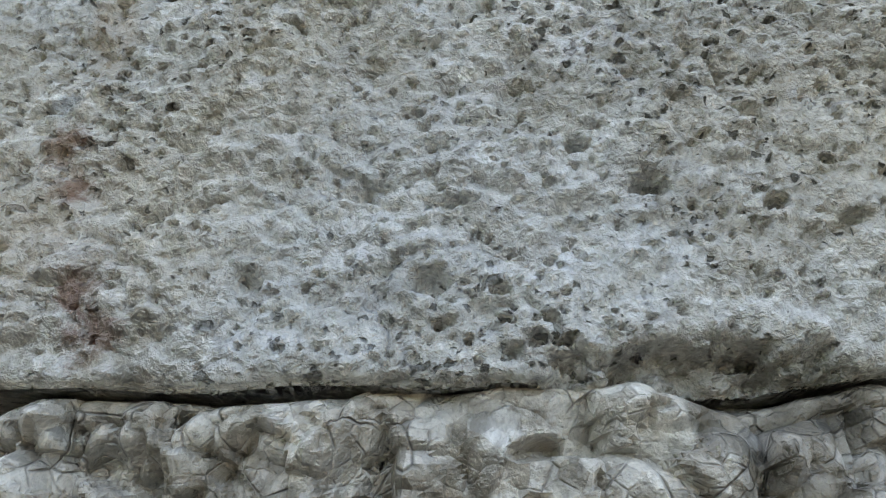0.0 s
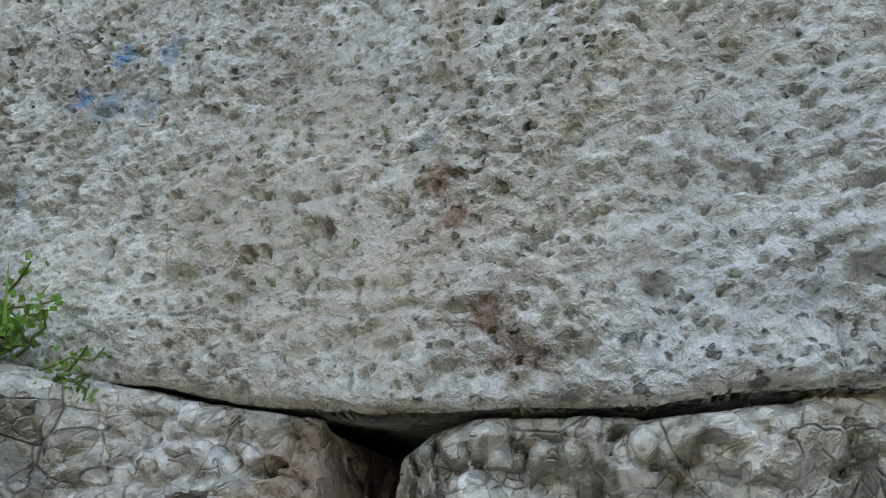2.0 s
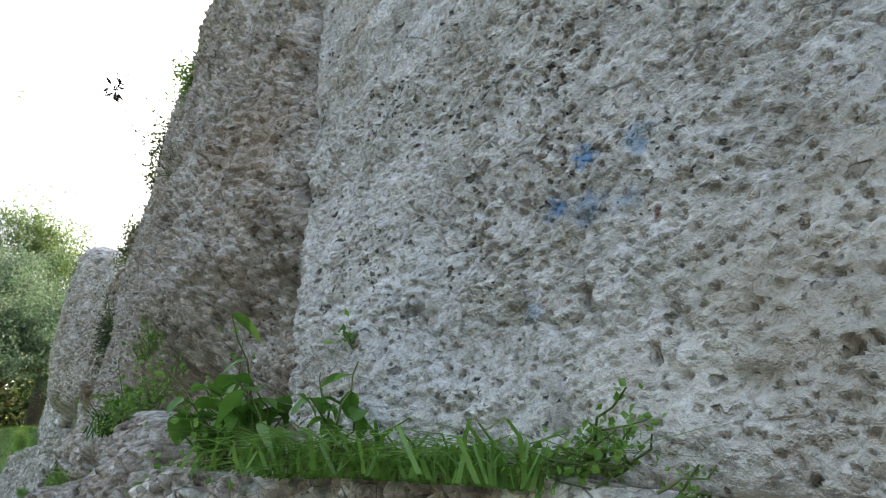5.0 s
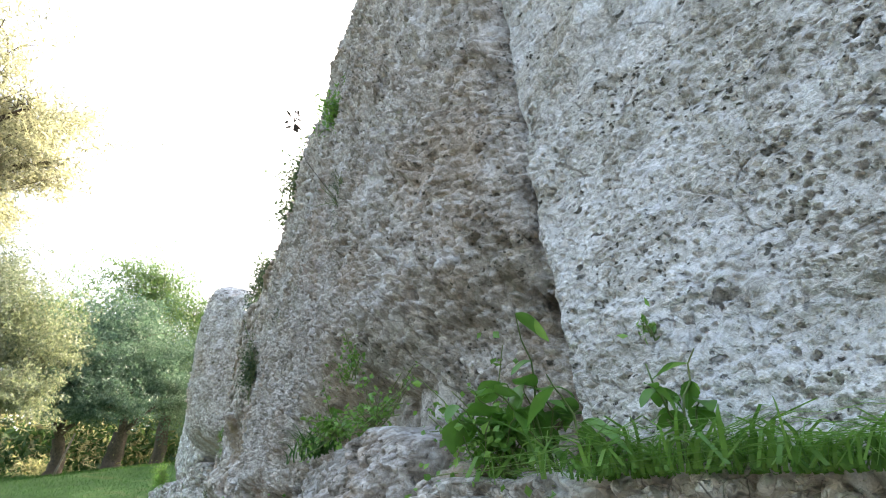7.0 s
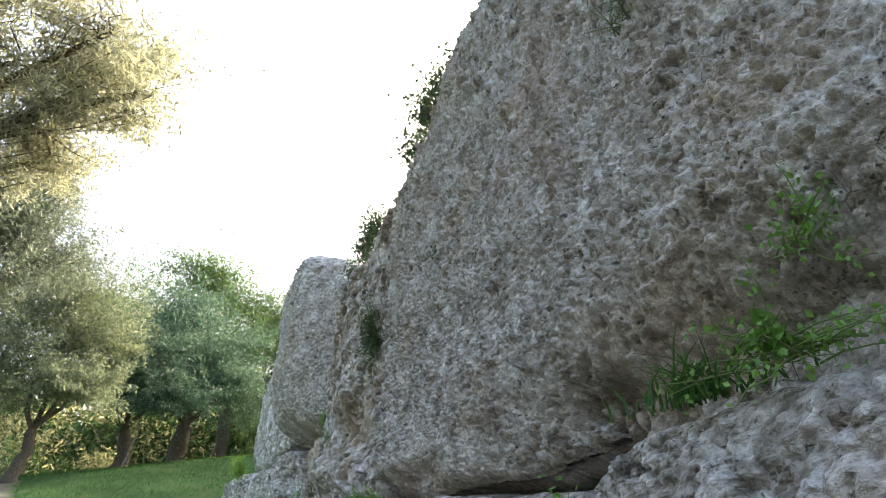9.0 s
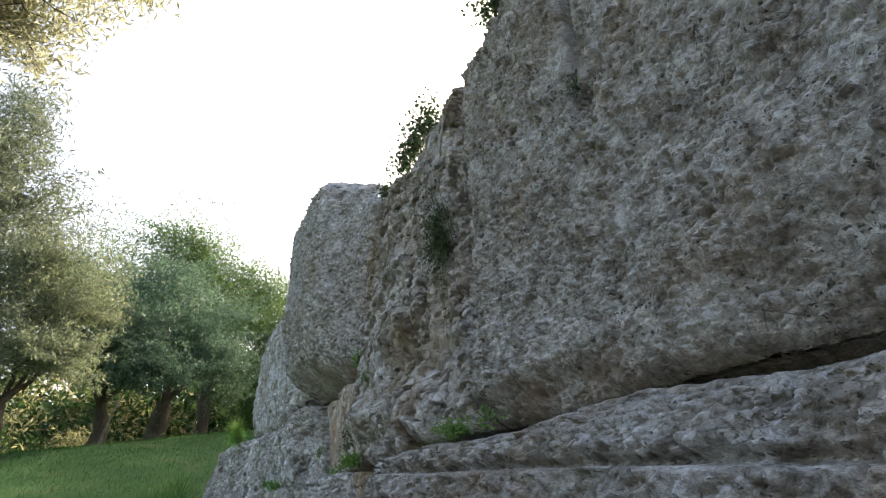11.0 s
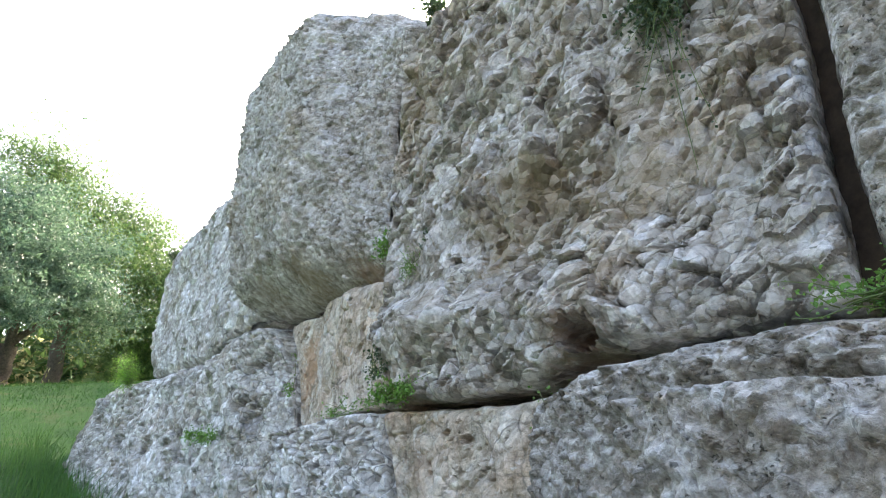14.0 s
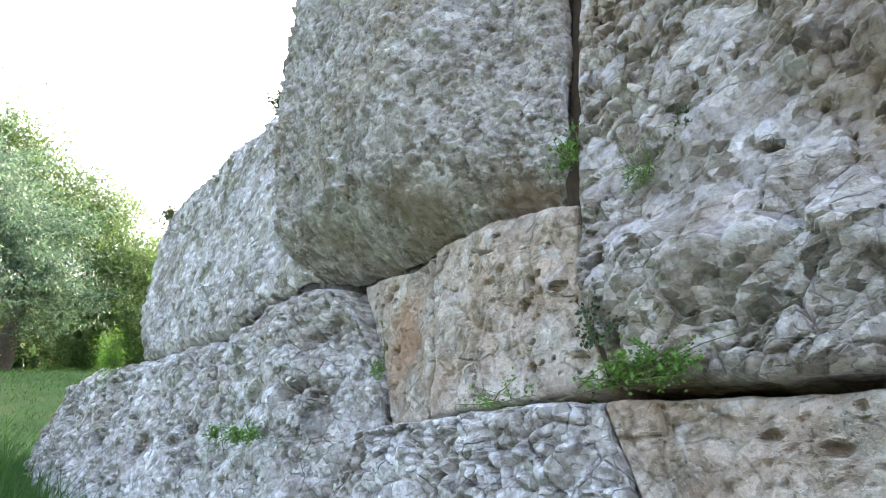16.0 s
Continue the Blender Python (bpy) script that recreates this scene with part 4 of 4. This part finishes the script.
def trees():
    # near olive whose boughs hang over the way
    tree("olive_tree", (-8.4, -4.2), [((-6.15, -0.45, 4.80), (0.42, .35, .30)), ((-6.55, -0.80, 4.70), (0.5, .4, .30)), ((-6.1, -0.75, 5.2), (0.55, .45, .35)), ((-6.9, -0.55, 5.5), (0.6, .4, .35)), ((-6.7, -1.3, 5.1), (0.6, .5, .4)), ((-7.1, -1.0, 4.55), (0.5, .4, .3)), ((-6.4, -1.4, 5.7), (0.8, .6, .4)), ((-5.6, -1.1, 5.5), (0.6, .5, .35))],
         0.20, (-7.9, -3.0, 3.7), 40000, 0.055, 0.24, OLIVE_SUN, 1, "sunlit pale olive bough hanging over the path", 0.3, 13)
    tree("olive_tree", (-13.8, -3.4), [((-13.5, -0.75, 6.7), (1.0, .75, .7)), ((-13.0, -1.5, 5.9), (1.1, .7, .6)), ((-12.8, -1.1, 7.4), (1.0, .7, .6)), ((-13.8, -1.9, 7.3), (1.2, .9, .8)), ((-12.2, -1.7, 6.6), (.9, .7, .6))],
         0.22, (-13.6, -2.8, 4.4), 30000, 0.085, 0.24, OLIVE_GREY, 11, "grey-leaved olive tree leaning over the path", 0.3, 12)
    tree("olive_tree", (-24.5, 2.0), [((-23.4, 1.4, 8.2), (1.9, 1.7, 1.2)), ((-24.5, 2.8, 9.6), (2.0, 2.0, 1.3)), ((-23.2, 2.6, 7.2), (1.4, 1.5, .8)), ((-23.6, 0.2, 9.2), (1.7, 1.6, 1.2))],
         0.22, (-24.4, 1.9, 6.1), 42000, 0.125, 0.30, BLUISH, 2, "twisted olive tree with a pale pole against it")
    tree("olive_tree", (-26.0, 3.9), [((-25.0, 3.2, 9.2), (2.0, 1.9, 1.3)), ((-26.0, 4.8, 10.2), (2.1, 2.0, 1.3)), ((-25.0, 5.0, 8.0), (1.7, 1.6, 1.0)), ((-25.6, 3.4, 11.0), (1.6, 1.6, 1.0))],
         0.30, (-25.8, 3.9, 6.8), 44000, 0.125, 0.32, BLUISH, 3, "olive tree with a thick forked trunk")
    tree("olive_tree", (-21.5, -0.6), [((-20.8, -1.0, 7.2), (1.7, 1.6, 1.1)), ((-21.6, 0.5, 8.0), (1.7, 1.5, 1.2)), ((-20.4, 0.4, 6.2), (1.2, 1.2, .8)), ((-21.8, -0.6, 9.2), (1.7, 1.6, 1.1))],
         0.16, (-21.4, -0.5, 5.2), 34000, 0.11, 0.30, OLIVE, 4, "slender olive tree beside the path")
    tree("olive_tree", (-22.8, -2.2), [((-22.2, -2.4, 7.8), (2.0, 1.8, 1.3)), ((-22.0, -1.4, 9.6), (1.9, 1.7, 1.2)), ((-21.0, -2.6, 6.2), (1.5, 1.5, 1.0)), ((-22.5, -4.2, 8.4), (2, 2, 1.4))],
         0.18, (-22.6, -2.1, 5.4), 36000, 0.11, 0.30, OLIVE, 5, "sunlit olive tree with yellowish leaves")
    tree("pine_tree", (-30.0, 6.2), [((-28.6, 4.4, 14.0), (2.5, 2.2, 1.4)), ((-29.5, 6.8, 13.4), (2.6, 2.4, 1.5)), ((-28.6, 6.2, 11.2), (2.4, 2.2, 1.4)), ((-29.6, 8.8, 11.8), (2.4, 2.4, 1.5)), ((-29.0, 8.0, 9.2), (2.2, 2.2, 1.2)), ((-30.5, 11.0, 10.2), (2.4, 2.6, 1.6)), ((-30.0, 2.4, 12.8), (2.4, 2.3, 1.5)), ((-30.0, 0.4, 11.5), (2.2, 2.3, 1.5))],
         0.26, (-29.8, 6.2, 9.0), 100000, 0.17, 0.22, PINE, 6, "bright green pine tree behind the olives", -0.2)
    tree("pine_tree", (-33.0, 11.5), [((-31.5, 11.0, 12.2), (2.6, 2.4, 1.6)), ((-32.0, 13.8, 11.8), (2.6, 2.6, 1.7)), ((-31.5, 13.2, 9.2), (2.5, 2.4, 1.4)), ((-32.0, 16.0, 10.2), (2.5, 2.5, 1.7)), ((-31, 9.5, 8.4), (2.0, 2.2, 1.2))],
         0.2, (-32.6, 11.6, 8.8), 70000, 0.17, 0.22, PINE, 7, "bright green pine tree with a pale leaning trunk", -0.2)
    # two unseen pines, added behind the wall to cast shade on the bank
    tree("pine_tree", (-19.0, 9.6), [((-19.0, 9.0, 9.2), (2.0, 2.0, 1.2)), ((-20.5, 10.5, 9.6), (2.0, 2.0, 1.2)), ((-17.5, 9.2, 8.6), (1.8, 1.8, 1.1)), ((-18.5, 11.0, 9.8), (2.0, 2.0, 1.2))],
         0.2, (-19.0, 9.6, 7.2), 24000, 0.2, 0.3, PINE, 8, "unseen pine tree added on the terrace to shade the bank", -0.2)
    tree("pine_tree", (-24.0, 10.5), [((-23.5, 9.8, 9.8), (2.0, 2.0, 1.2)), ((-25.0, 11.5, 10.2), (2.0, 2.0, 1.2)), ((-22.5, 11.0, 9.4), (1.8, 1.8, 1.1))],
         0.2, (-24.0, 10.5, 8.0), 20000, 0.2, 0.3, PINE, 10, "unseen pine tree added on the terrace to shade the bank", -0.2)
    # undergrowth closing the grove
    rng = np.random.default_rng(9)
    pts = []
    for k in range(260):
        y = rng.uniform(-14, 26)
        x = -36 - rng.uniform(0, 6) + 0.1 * y
        h = rng.uniform(1.5, 8.5)
        c = np.array([x, y, float(lie(x, y)) + h * rng.uniform(0.0, 0.8)])
        pts.append(c + rng.normal(0, 1, (420, 3)) * (1.1, 1.1, 0.8))
    low, bush = [], []
    for k in range(64):
        x, y = -rng.uniform(26, 34), rng.uniform(-9, 4.5)
        c = np.array([x, y, float(lie(x, y)) + rng.uniform(0.1, 1.0) ** 2 * 3.4])
        n = int(rng.uniform(60, 260))
        (low if k % 3 else bush).append(c + np.clip(rng.normal(0, 1, (n, 3)), -1.7, 1.7) * rng.uniform(0.25, 0.8) * np.array((1, 1, 0.7)))
    tagged(leaf_cloud("undergrowth", np.concatenate(low), 0.19, 0.3, SUNLIT_LEAF, None, rng), "sunlit yellowish undergrowth beneath the olives", "undergrowth", kind="stuff")
    tagged(leaf_cloud("undergrowth", np.concatenate(bush), 0.19, 0.3, PINE, None, rng), "green bushes beneath the trees", "undergrowth", kind="stuff")
    cut = len(pts) * 2 // 5
    tagged(leaf_cloud("far_wood", np.concatenate(pts[cut:]), 0.42, 0.5, PINE, None, rng), "dense dark green wood behind the trees", "wood", kind="stuff")
    tagged(leaf_cloud("far_wood", np.concatenate([p[:240] for p in pts[:cut]]), 0.36, 0.45, SUNLIT_LEAF, None, rng), "sunlit yellow-green scrub behind the trees", "wood", kind="stuff")


def grass_patch(name, spots, blade, width, mat, rng, label, lean=0.5, flat=0.0):
    v, f = [], []
    for (x, y, z) in spots:
        a = rng.uniform(0, 2 * math.pi)
        L = blade * rng.uniform(0.45, 1.25)
        dx, dy = math.cos(a), math.sin(a)
        lx, ly = float(np.clip(rng.normal(0, lean), -1.2, 1.2)), float(np.clip(rng.normal(0, lean), -1.0, 1.0))
        o = len(v)
        for k in range(4):
            t = k / 3
            w = width * (1 - t * t) * 0.5 + 0.0004
            px, py = x + lx * L * t * t, y + ly * L * t * t
            pz = z + L * (t - flat * t * t) * math.sqrt(max(0.1, 1 - min(0.9, (lx * lx + ly * ly) * 0.5 * t)))
            v += [(px - dx * w, py - dy * w, pz), (px + dx * w, py + dy * w, pz)]
        for k in range(3):
            f.append((o + 2 * k, o + 2 * k + 1, o + 2 * k + 3, o + 2 * k + 2))
    return tagged(mesh_object(name, v, f, mat), label, "grass", kind="stuff")


def leaf_mesh(name, length, width, droop, mat, teeth=0, cup=0.25):
    """A broad leaf along +x with a midrib fold and a toothed rim."""
    n = 9 if not teeth else 15
    v, f = [], []
    for i in range(n):
        t = i / (n - 1)
        w = width * 0.5 * math.sin(math.pi * min(1, t * 0.96 + 0.02)) ** 0.75 * (1.15 - 0.4 * t)
        if teeth and i % 2:
            w *= 1 - 0.10 * teeth
        x, z = length * t, -droop * length * t * t
        wave = 0.05 * width * math.sin(9 * t)
        v += [(x, -w, z + cup * w + wave), (x, -w * 0.5, z + cup * w * 0.35), (x, 0, z), (x, w * 0.5, z + cup * w * 0.35), (x, w, z + cup * w - wave)]
    for i in range(n - 1):
        for k in range(4):
            a = i * 5 + k
            f.append((a, a + 1, a + 6, a + 5))
    me = bpy.data.meshes.new(name)
    me.from_pydata(v, [], f)
    me.polygons.foreach_set("use_smooth", [True] * len(f))
    me.materials.append(mat)
    return me


LEAVES = {}


def broad_plant(base, stems, kinds, seed, label, size=1.0, name="broadleaf_plant", toward=(0.1, -0.35, 0.75)):
    """A herb with bent stems and broad leaves set along them."""
    rng = np.random.default_rng(seed)
    root = tagged(new(name), label, "plant", "plants in the wall")
    root.location = base
    for s in range(stems):
        tip = np.array(toward) * size * rng.uniform(0.12, 0.34) + rng.normal(0, 0.055 * size, 3)
        tip[2] = abs(tip[2])
        start = rng.normal(0, 0.03 * size, 3) * (1, 0.5, 0)
        p = bend(start, tip, 7, 0.006, rng, 0.03 * size)
        v, f = tube(p, np.linspace(0.0026, 0.0011, 7), 5)
        mesh_object("stem", v, f, STEM, root)
        for k in range(rng.integers(4, 7)):
            t = rng.uniform(0.25, 1.0)
            at = p[int(round(t * 6))]
            me = LEAVES[kinds[rng.integers(0, len(kinds))]]
            lf = new("leaf", me)
            lf.parent = root
            a = rng.uniform(-180, 180)
            lf.matrix_basis = pose(*at, rng.uniform(-30, 30), rng.uniform(-20, 45), a) @ Matrix.Scale(size * rng.uniform(0.55, 1.0), 4)
    return root


def small_plant(base, spread, count, leaf, seed, label, mat=None, name="wall_plant", hang=0.0, wide=0.75):
    """A low mat of small round leaves growing from a joint."""
    rng = np.random.default_rng(seed)
    root = tagged(new(name), label, "plant", "plants in the wall")
    sx, sy, sz = spread
    b = np.array(base, float)
    v, f, cent = [], [], []
    ns = max(6, count // 14)
    for s in range(ns):
        e = b + rng.normal(0, 1, 3) * (sx * .5, sy * .4, sz * .45) + (0, -sy * 0.5, sz * 0.4 - hang * abs(rng.normal()))
        p = bend(b + rng.normal(0, 1, 3) * (sx * .3, 0.01, 0.01), e, 5, 0.006, rng)
        tv, tf = tube(p, np.linspace(0.0022, 0.001, 5), 4)
        o = len(v)
        v += tv
        f += [tuple(o + q for q in t) for t in tf]
        m = count // ns
        t = rng.uniform(0.3, 1.05, m)
        cent.append(p[0] + (p[-1] - p[0]) * t[:, None] + rng.normal(0, leaf * 0.9, (m, 3)))
    mesh_object("stem", v, f, STEM, root)
    leaf_cloud("foliage", np.concatenate(cent), leaf, wide, mat or HERB, root, rng, 0.0, 0.15)
    return root


def plants():
    LEAVES.update(long=leaf_mesh("leaf", 0.13, 0.05, 0.45, HERB), oval=leaf_mesh("leaf", 0.09, 0.055, 0.3, HERB), toothed=leaf_mesh("leaf", 0.085, 0.06, 0.35, HERB, 1), lance=leaf_mesh("leaf", 0.19, 0.035, 0.8, HERB), heart=leaf_mesh("leaf", 0.088, 0.072, 0.35, HERB, 0, 0.15))
    rng = np.random.default_rng(4)
    # grass along the ledge at the open joint
    spots = []
    for k in range(620):
        u = rng.uniform(0.86, 1.42)
        spots.append((-u, 0.465 + rng.normal(0, 0.045), np.interp(u, [.77, .84, 1.03, 1.25, 1.53, 1.74, 1.9], [1.66, 1.69, 1.715, 1.74, 1.76, 1.775, 1.79]) - 0.01))
    grass_patch("ledge_grass", spots, 0.18, 0.0055, HERB, rng, "lush green grass along a stone ledge", 1.0, 0.8)
    spots = [(-rng.uniform(1.45, 1.66), 0.42 + rng.normal(0, 0.02), 1.77 + rng.normal(0, .01)) for k in range(12)]
    grass_patch("ledge_grass", spots, 0.15, 0.009, HERB, rng, "long drooping grass blades over a stone edge", 0.8, 0.6)
    small_plant((-0.82, 0.49, 1.71), (0.12, 0.06, 0.05), 260, 0.011, 5, "small fresh green herb beside ledge grass", wide=0.8)
    small_plant((-0.73, 0.50, 1.672), (0.04, 0.03, 0.03), 60, 0.008, 6, "tiny tuft of herb in the joint", wide=0.6)
    small_plant((-1.28, 0.50, 1.95), (0.02, 0.03, 0.05), 24, 0.016, 7, "thin sprig growing from the block's face", wide=0.5)
    # broad leaves in the open joint
    broad_plant((-1.53, 0.50, 1.78), 7, ["heart", "oval", "heart", "long"], 21, "lush plant with broad bright green leaves in an open joint", 0.74)
    broad_plant((-1.62, 0.49, 1.79), 8, ["toothed", "heart", "toothed"], 22, "nettle-like plant with toothed green leaves", 0.74)
    broad_plant((-1.36, 0.43, 1.76), 3, ["long", "lance", "long"], 23, "clump of long strap leaves on the ledge", 0.55)
    broad_plant((-1.22, 0.44, 1.74), 4, ["toothed", "oval"], 24, "low broad-leaved herb among grass", 0.6)
    small_plant((-1.68, 0.50, 1.80), (0.22, 0.10, 0.16), 420, 0.018, 25, "tangle of small bright leaves at a joint's foot")
    # loose stones at the joint's foot
    for k, (x, y, z, r) in enumerate(((-1.755, 0.47, 1.80, 0.030), (-1.785, 0.455, 1.79, 0.018), (-1.70, 0.48, 1.795, 0.022), (-1.82, 0.48, 1.80, 0.024))):
        bm = bmesh.new()
        bmesh.ops.create_icosphere(bm, subdivisions=3, radius=r)
        for q in bm.verts:
            w = 1 + 0.35 * float(fbm(np.array(q.co.x / r + 7 * k), np.array((q.co.y + 0.6 * q.co.z) / r + 3 * k), 3, 90 + k))
            q.co = Vector((q.co.x * 1.25, q.co.y, q.co.z * 0.75)) * w + Vector((x, y, z))
        me = bpy.data.meshes.new("loose_stone")
        bm.to_mesh(me)
        bm.free()
        me.materials.append(STONE_T)
        tagged(new("loose_stone", me), "small brown stone lying on the ledge", "stone", "loose stones on the ledge")
    # along the hollow beneath the conglomerate block
    small_plant((-2.2, 0.52, 2.0), (0.20, 0.07, 0.07), 320, 0.014, 31, "green herb in the hollow under a block")
    small_plant((-2.5, 0.58, 2.03), (0.22, 0.08, 0.09), 320, 0.015, 32, "green herb in the hollow under a block")
    broad_plant((-2.55, 0.58, 2.03), 4, ["oval", "toothed"], 33, "broad-leaved herb rooted on a stone ledge", 0.6)
    spots = [(-2.72 + rng.normal(0, 0.07), 0.60 + rng.normal(0, 0.02), 2.01) for k in range(130)]
    grass_patch("ledge_grass", spots, 0.15, 0.005, GRASS, rng, "tuft of dark green grass on a ledge", 0.8, 0.4)
    small_plant((-2.45, 0.58, 2.20), (0.14, 0.05, 0.10), 160, 0.014, 34, "leafy sprig on the block's lower edge")
    small_plant((-2.78, 0.66, 3.06), (0.10, 0.09, 0.16), 520, 0.022, 35, "dry grey-green tuft hanging on the block", IVY, hang=0.05, wide=0.15)
    v, f = tube([(-2.75, 0.60, 3.02), (-2.68, 0.42, 3.10), (-2.58, 0.31, 3.14), (-2.45, 0.258, 3.10)], [0.0016, 0.0013, 0.0011, 0.0007], 5)
    sprig = tagged(new("dry_sprig"), "thin dry sprig leaning out from the block", "plant", "plants in the wall")
    mesh_object("stem", v, f, BARK, sprig)
    head = leaf_cloud("seed_heads", np.array((-2.455, 0.262, 3.10)) + rng.normal(0, 1, (26, 3)) * (0.014, 0.010, 0.028), 0.030, 0.32, BARK, sprig, rng, 0.6)
    tagged(head, kind="stuff")
    small_plant((-3.22, 0.77, 3.86), (0.16, 0.10, 0.22), 700, 0.026, 36, "green shrublet rooted high in the block", HERB, wide=0.35)
    small_plant((-4.50, 1.10, 3.25), (0.10, 0.05, 0.05), 120, 0.016, 37, "small plant in a slit", IVY, wide=0.4)
    small_plant((-3.27, 0.74, 1.84), (0.05, 0.05, 0.10), 110, 0.018, 38, "green herb on the ledge", HERB)
    # joints further on
    small_plant((-5.50, 1.25, 2.15), (0.20, 0.08, 0.08), 420, 0.013, 41, "dark green mat of small leaves in the joint")
    small_plant((-5.15, 1.17, 2.13), (0.10, 0.05, 0.05), 90, 0.012, 42, "small green herb in the joint")
    small_plant((-5.87, 1.43, 3.33), (0.13, 0.13, 0.30), 1500, 0.018, 43, "dense dark green cushion plant on the rock", IVY, hang=0.2, wide=0.6)
    small_plant((-7.40, 1.72, 2.31), (0.22, 0.08, 0.06), 700, 0.015, 44, "green mat of rounded leaves on the joint")
    small_plant((-7.53, 1.75, 2.45), (0.06, 0.05, 0.16), 180, 0.015, 45, "green leaves climbing a joint", IVY)
    small_plant((-7.95, 1.86, 2.34), (0.16, 0.05, 0.05), 160, 0.012, 46, "low green mat in the joint")
    small_plant((-7.33, 1.74, 2.90), (0.10, 0.05, 0.10), 220, 0.014, 47, "grassy tuft in a crack", HERB, wide=0.3)
    small_plant((-7.17, 1.72, 2.96), (0.07, 0.05, 0.06), 220, 0.014, 48, "dark green tuft in a hollow", IVY)
    small_plant((-7.58, 1.80, 3.08), (0.06, 0.05, 0.12), 160, 0.018, 49, "green leaves in the upright joint", HERB)
    small_plant((-9.62, 2.02, 2.40), (0.22, 0.07, 0.08), 420, 0.015, 50, "green herb in a hollow of a white block")
    small_plant((-9.9, 2.02, 2.44), (0.10, 0.05, 0.06), 160, 0.014, 51, "green herb in a hollow of a white block")
    small_plant((-8.72, 2.06, 2.6), (0.04, 0.04, 0.16), 130, 0.013, 52, "green leaves along a tight joint")
    small_plant((-6.44, 1.56, 2.02), (0.07, 0.05, 0.16), 220, 0.014, 53, "green leaves in the upright joint")
    small_plant((-12.4, 2.44, 3.32), (0.17, 0.13, 0.24), 2600, 0.045, 54, "feathery bright green fennel tuft on a ledge", FENNEL, "fennel_plant", wide=0.06)
    # shrubs on the wall's crown
    for k, (u, z, s) in enumerate(((4.6, 4.5, 0.30), (4.9, 4.48, 0.34), (5.2, 4.44, 0.26), (6.3, 4.40, 0.30), (6.55, 4.42, 0.24), (6.75, 4.40, 0.18), (7.2, 4.42, 0.12), (10.2, 4.9, 0.16), (12.3, 4.78, 0.14))):
        small_plant((-u, float(face(u)) + 0.04, z), (s * 0.7, s * 0.5, s * 0.75), int(800 * s / 0.3), 0.030, 60 + k, "dark green shrub on the wall's top", IVY, "wall_shrub", wide=0.6)
    # slope
    spots = []
    for k in range(26000):
        u = rng.uniform(8.5, 28)
        y = rng.uniform(-4.5, min(4.0, float(face(u)) - 0.25) if u < 14 else 6)
        if abs(y + 1.1) < 0.6 and u > 14:
            continue
        spots.append((-u, y, float(lie(-u, y)) - 0.01))
    grass_patch("turf_grass", spots, 0.11, 0.012, GRASS, rng, "short green grass over the slope", 0.6, 0.2)
    spots = []
    for k in range(900):
        u = rng.uniform(10.5, 14.4)
        y = float(face(u)) - 0.45 - abs(rng.normal(0, 0.25))
        spots.append((-u, y, float(lie(-u, y)) - 0.01))
    grass_patch("tall_grass", spots, 0.5, 0.008, GRASS, rng, "tall thin grass at the wall's foot", 0.25, 0.1)
    v, f = tube([(-23.9, 2.0, float(lie(-23.9, 2.0)) - 0.1), (-23.6, 2.25, float(lie(-23.9, 2.0)) + 1.25)], [0.035, 0.03], 8)
    tagged(mesh_object("pole", v, f, STONE_W), "pale wooden pole leaning by an olive trunk", "pole")


ground()
trees()
plants()
stones()
# dark strips that stand for shade in two upright joints
joint_shade([2.33, 2.95, 3.2, 3.5, 4.0, 4.44], [7.555, 7.585, 7.585, 7.55, 7.50, 7.26], 0.035, 612)
joint_shade([2.25, 2.54, 2.9, 3.3, 3.55, 4.34], [5.52, 5.515, 5.485, 5.485, 5.585, 5.63], 0.115, 613)
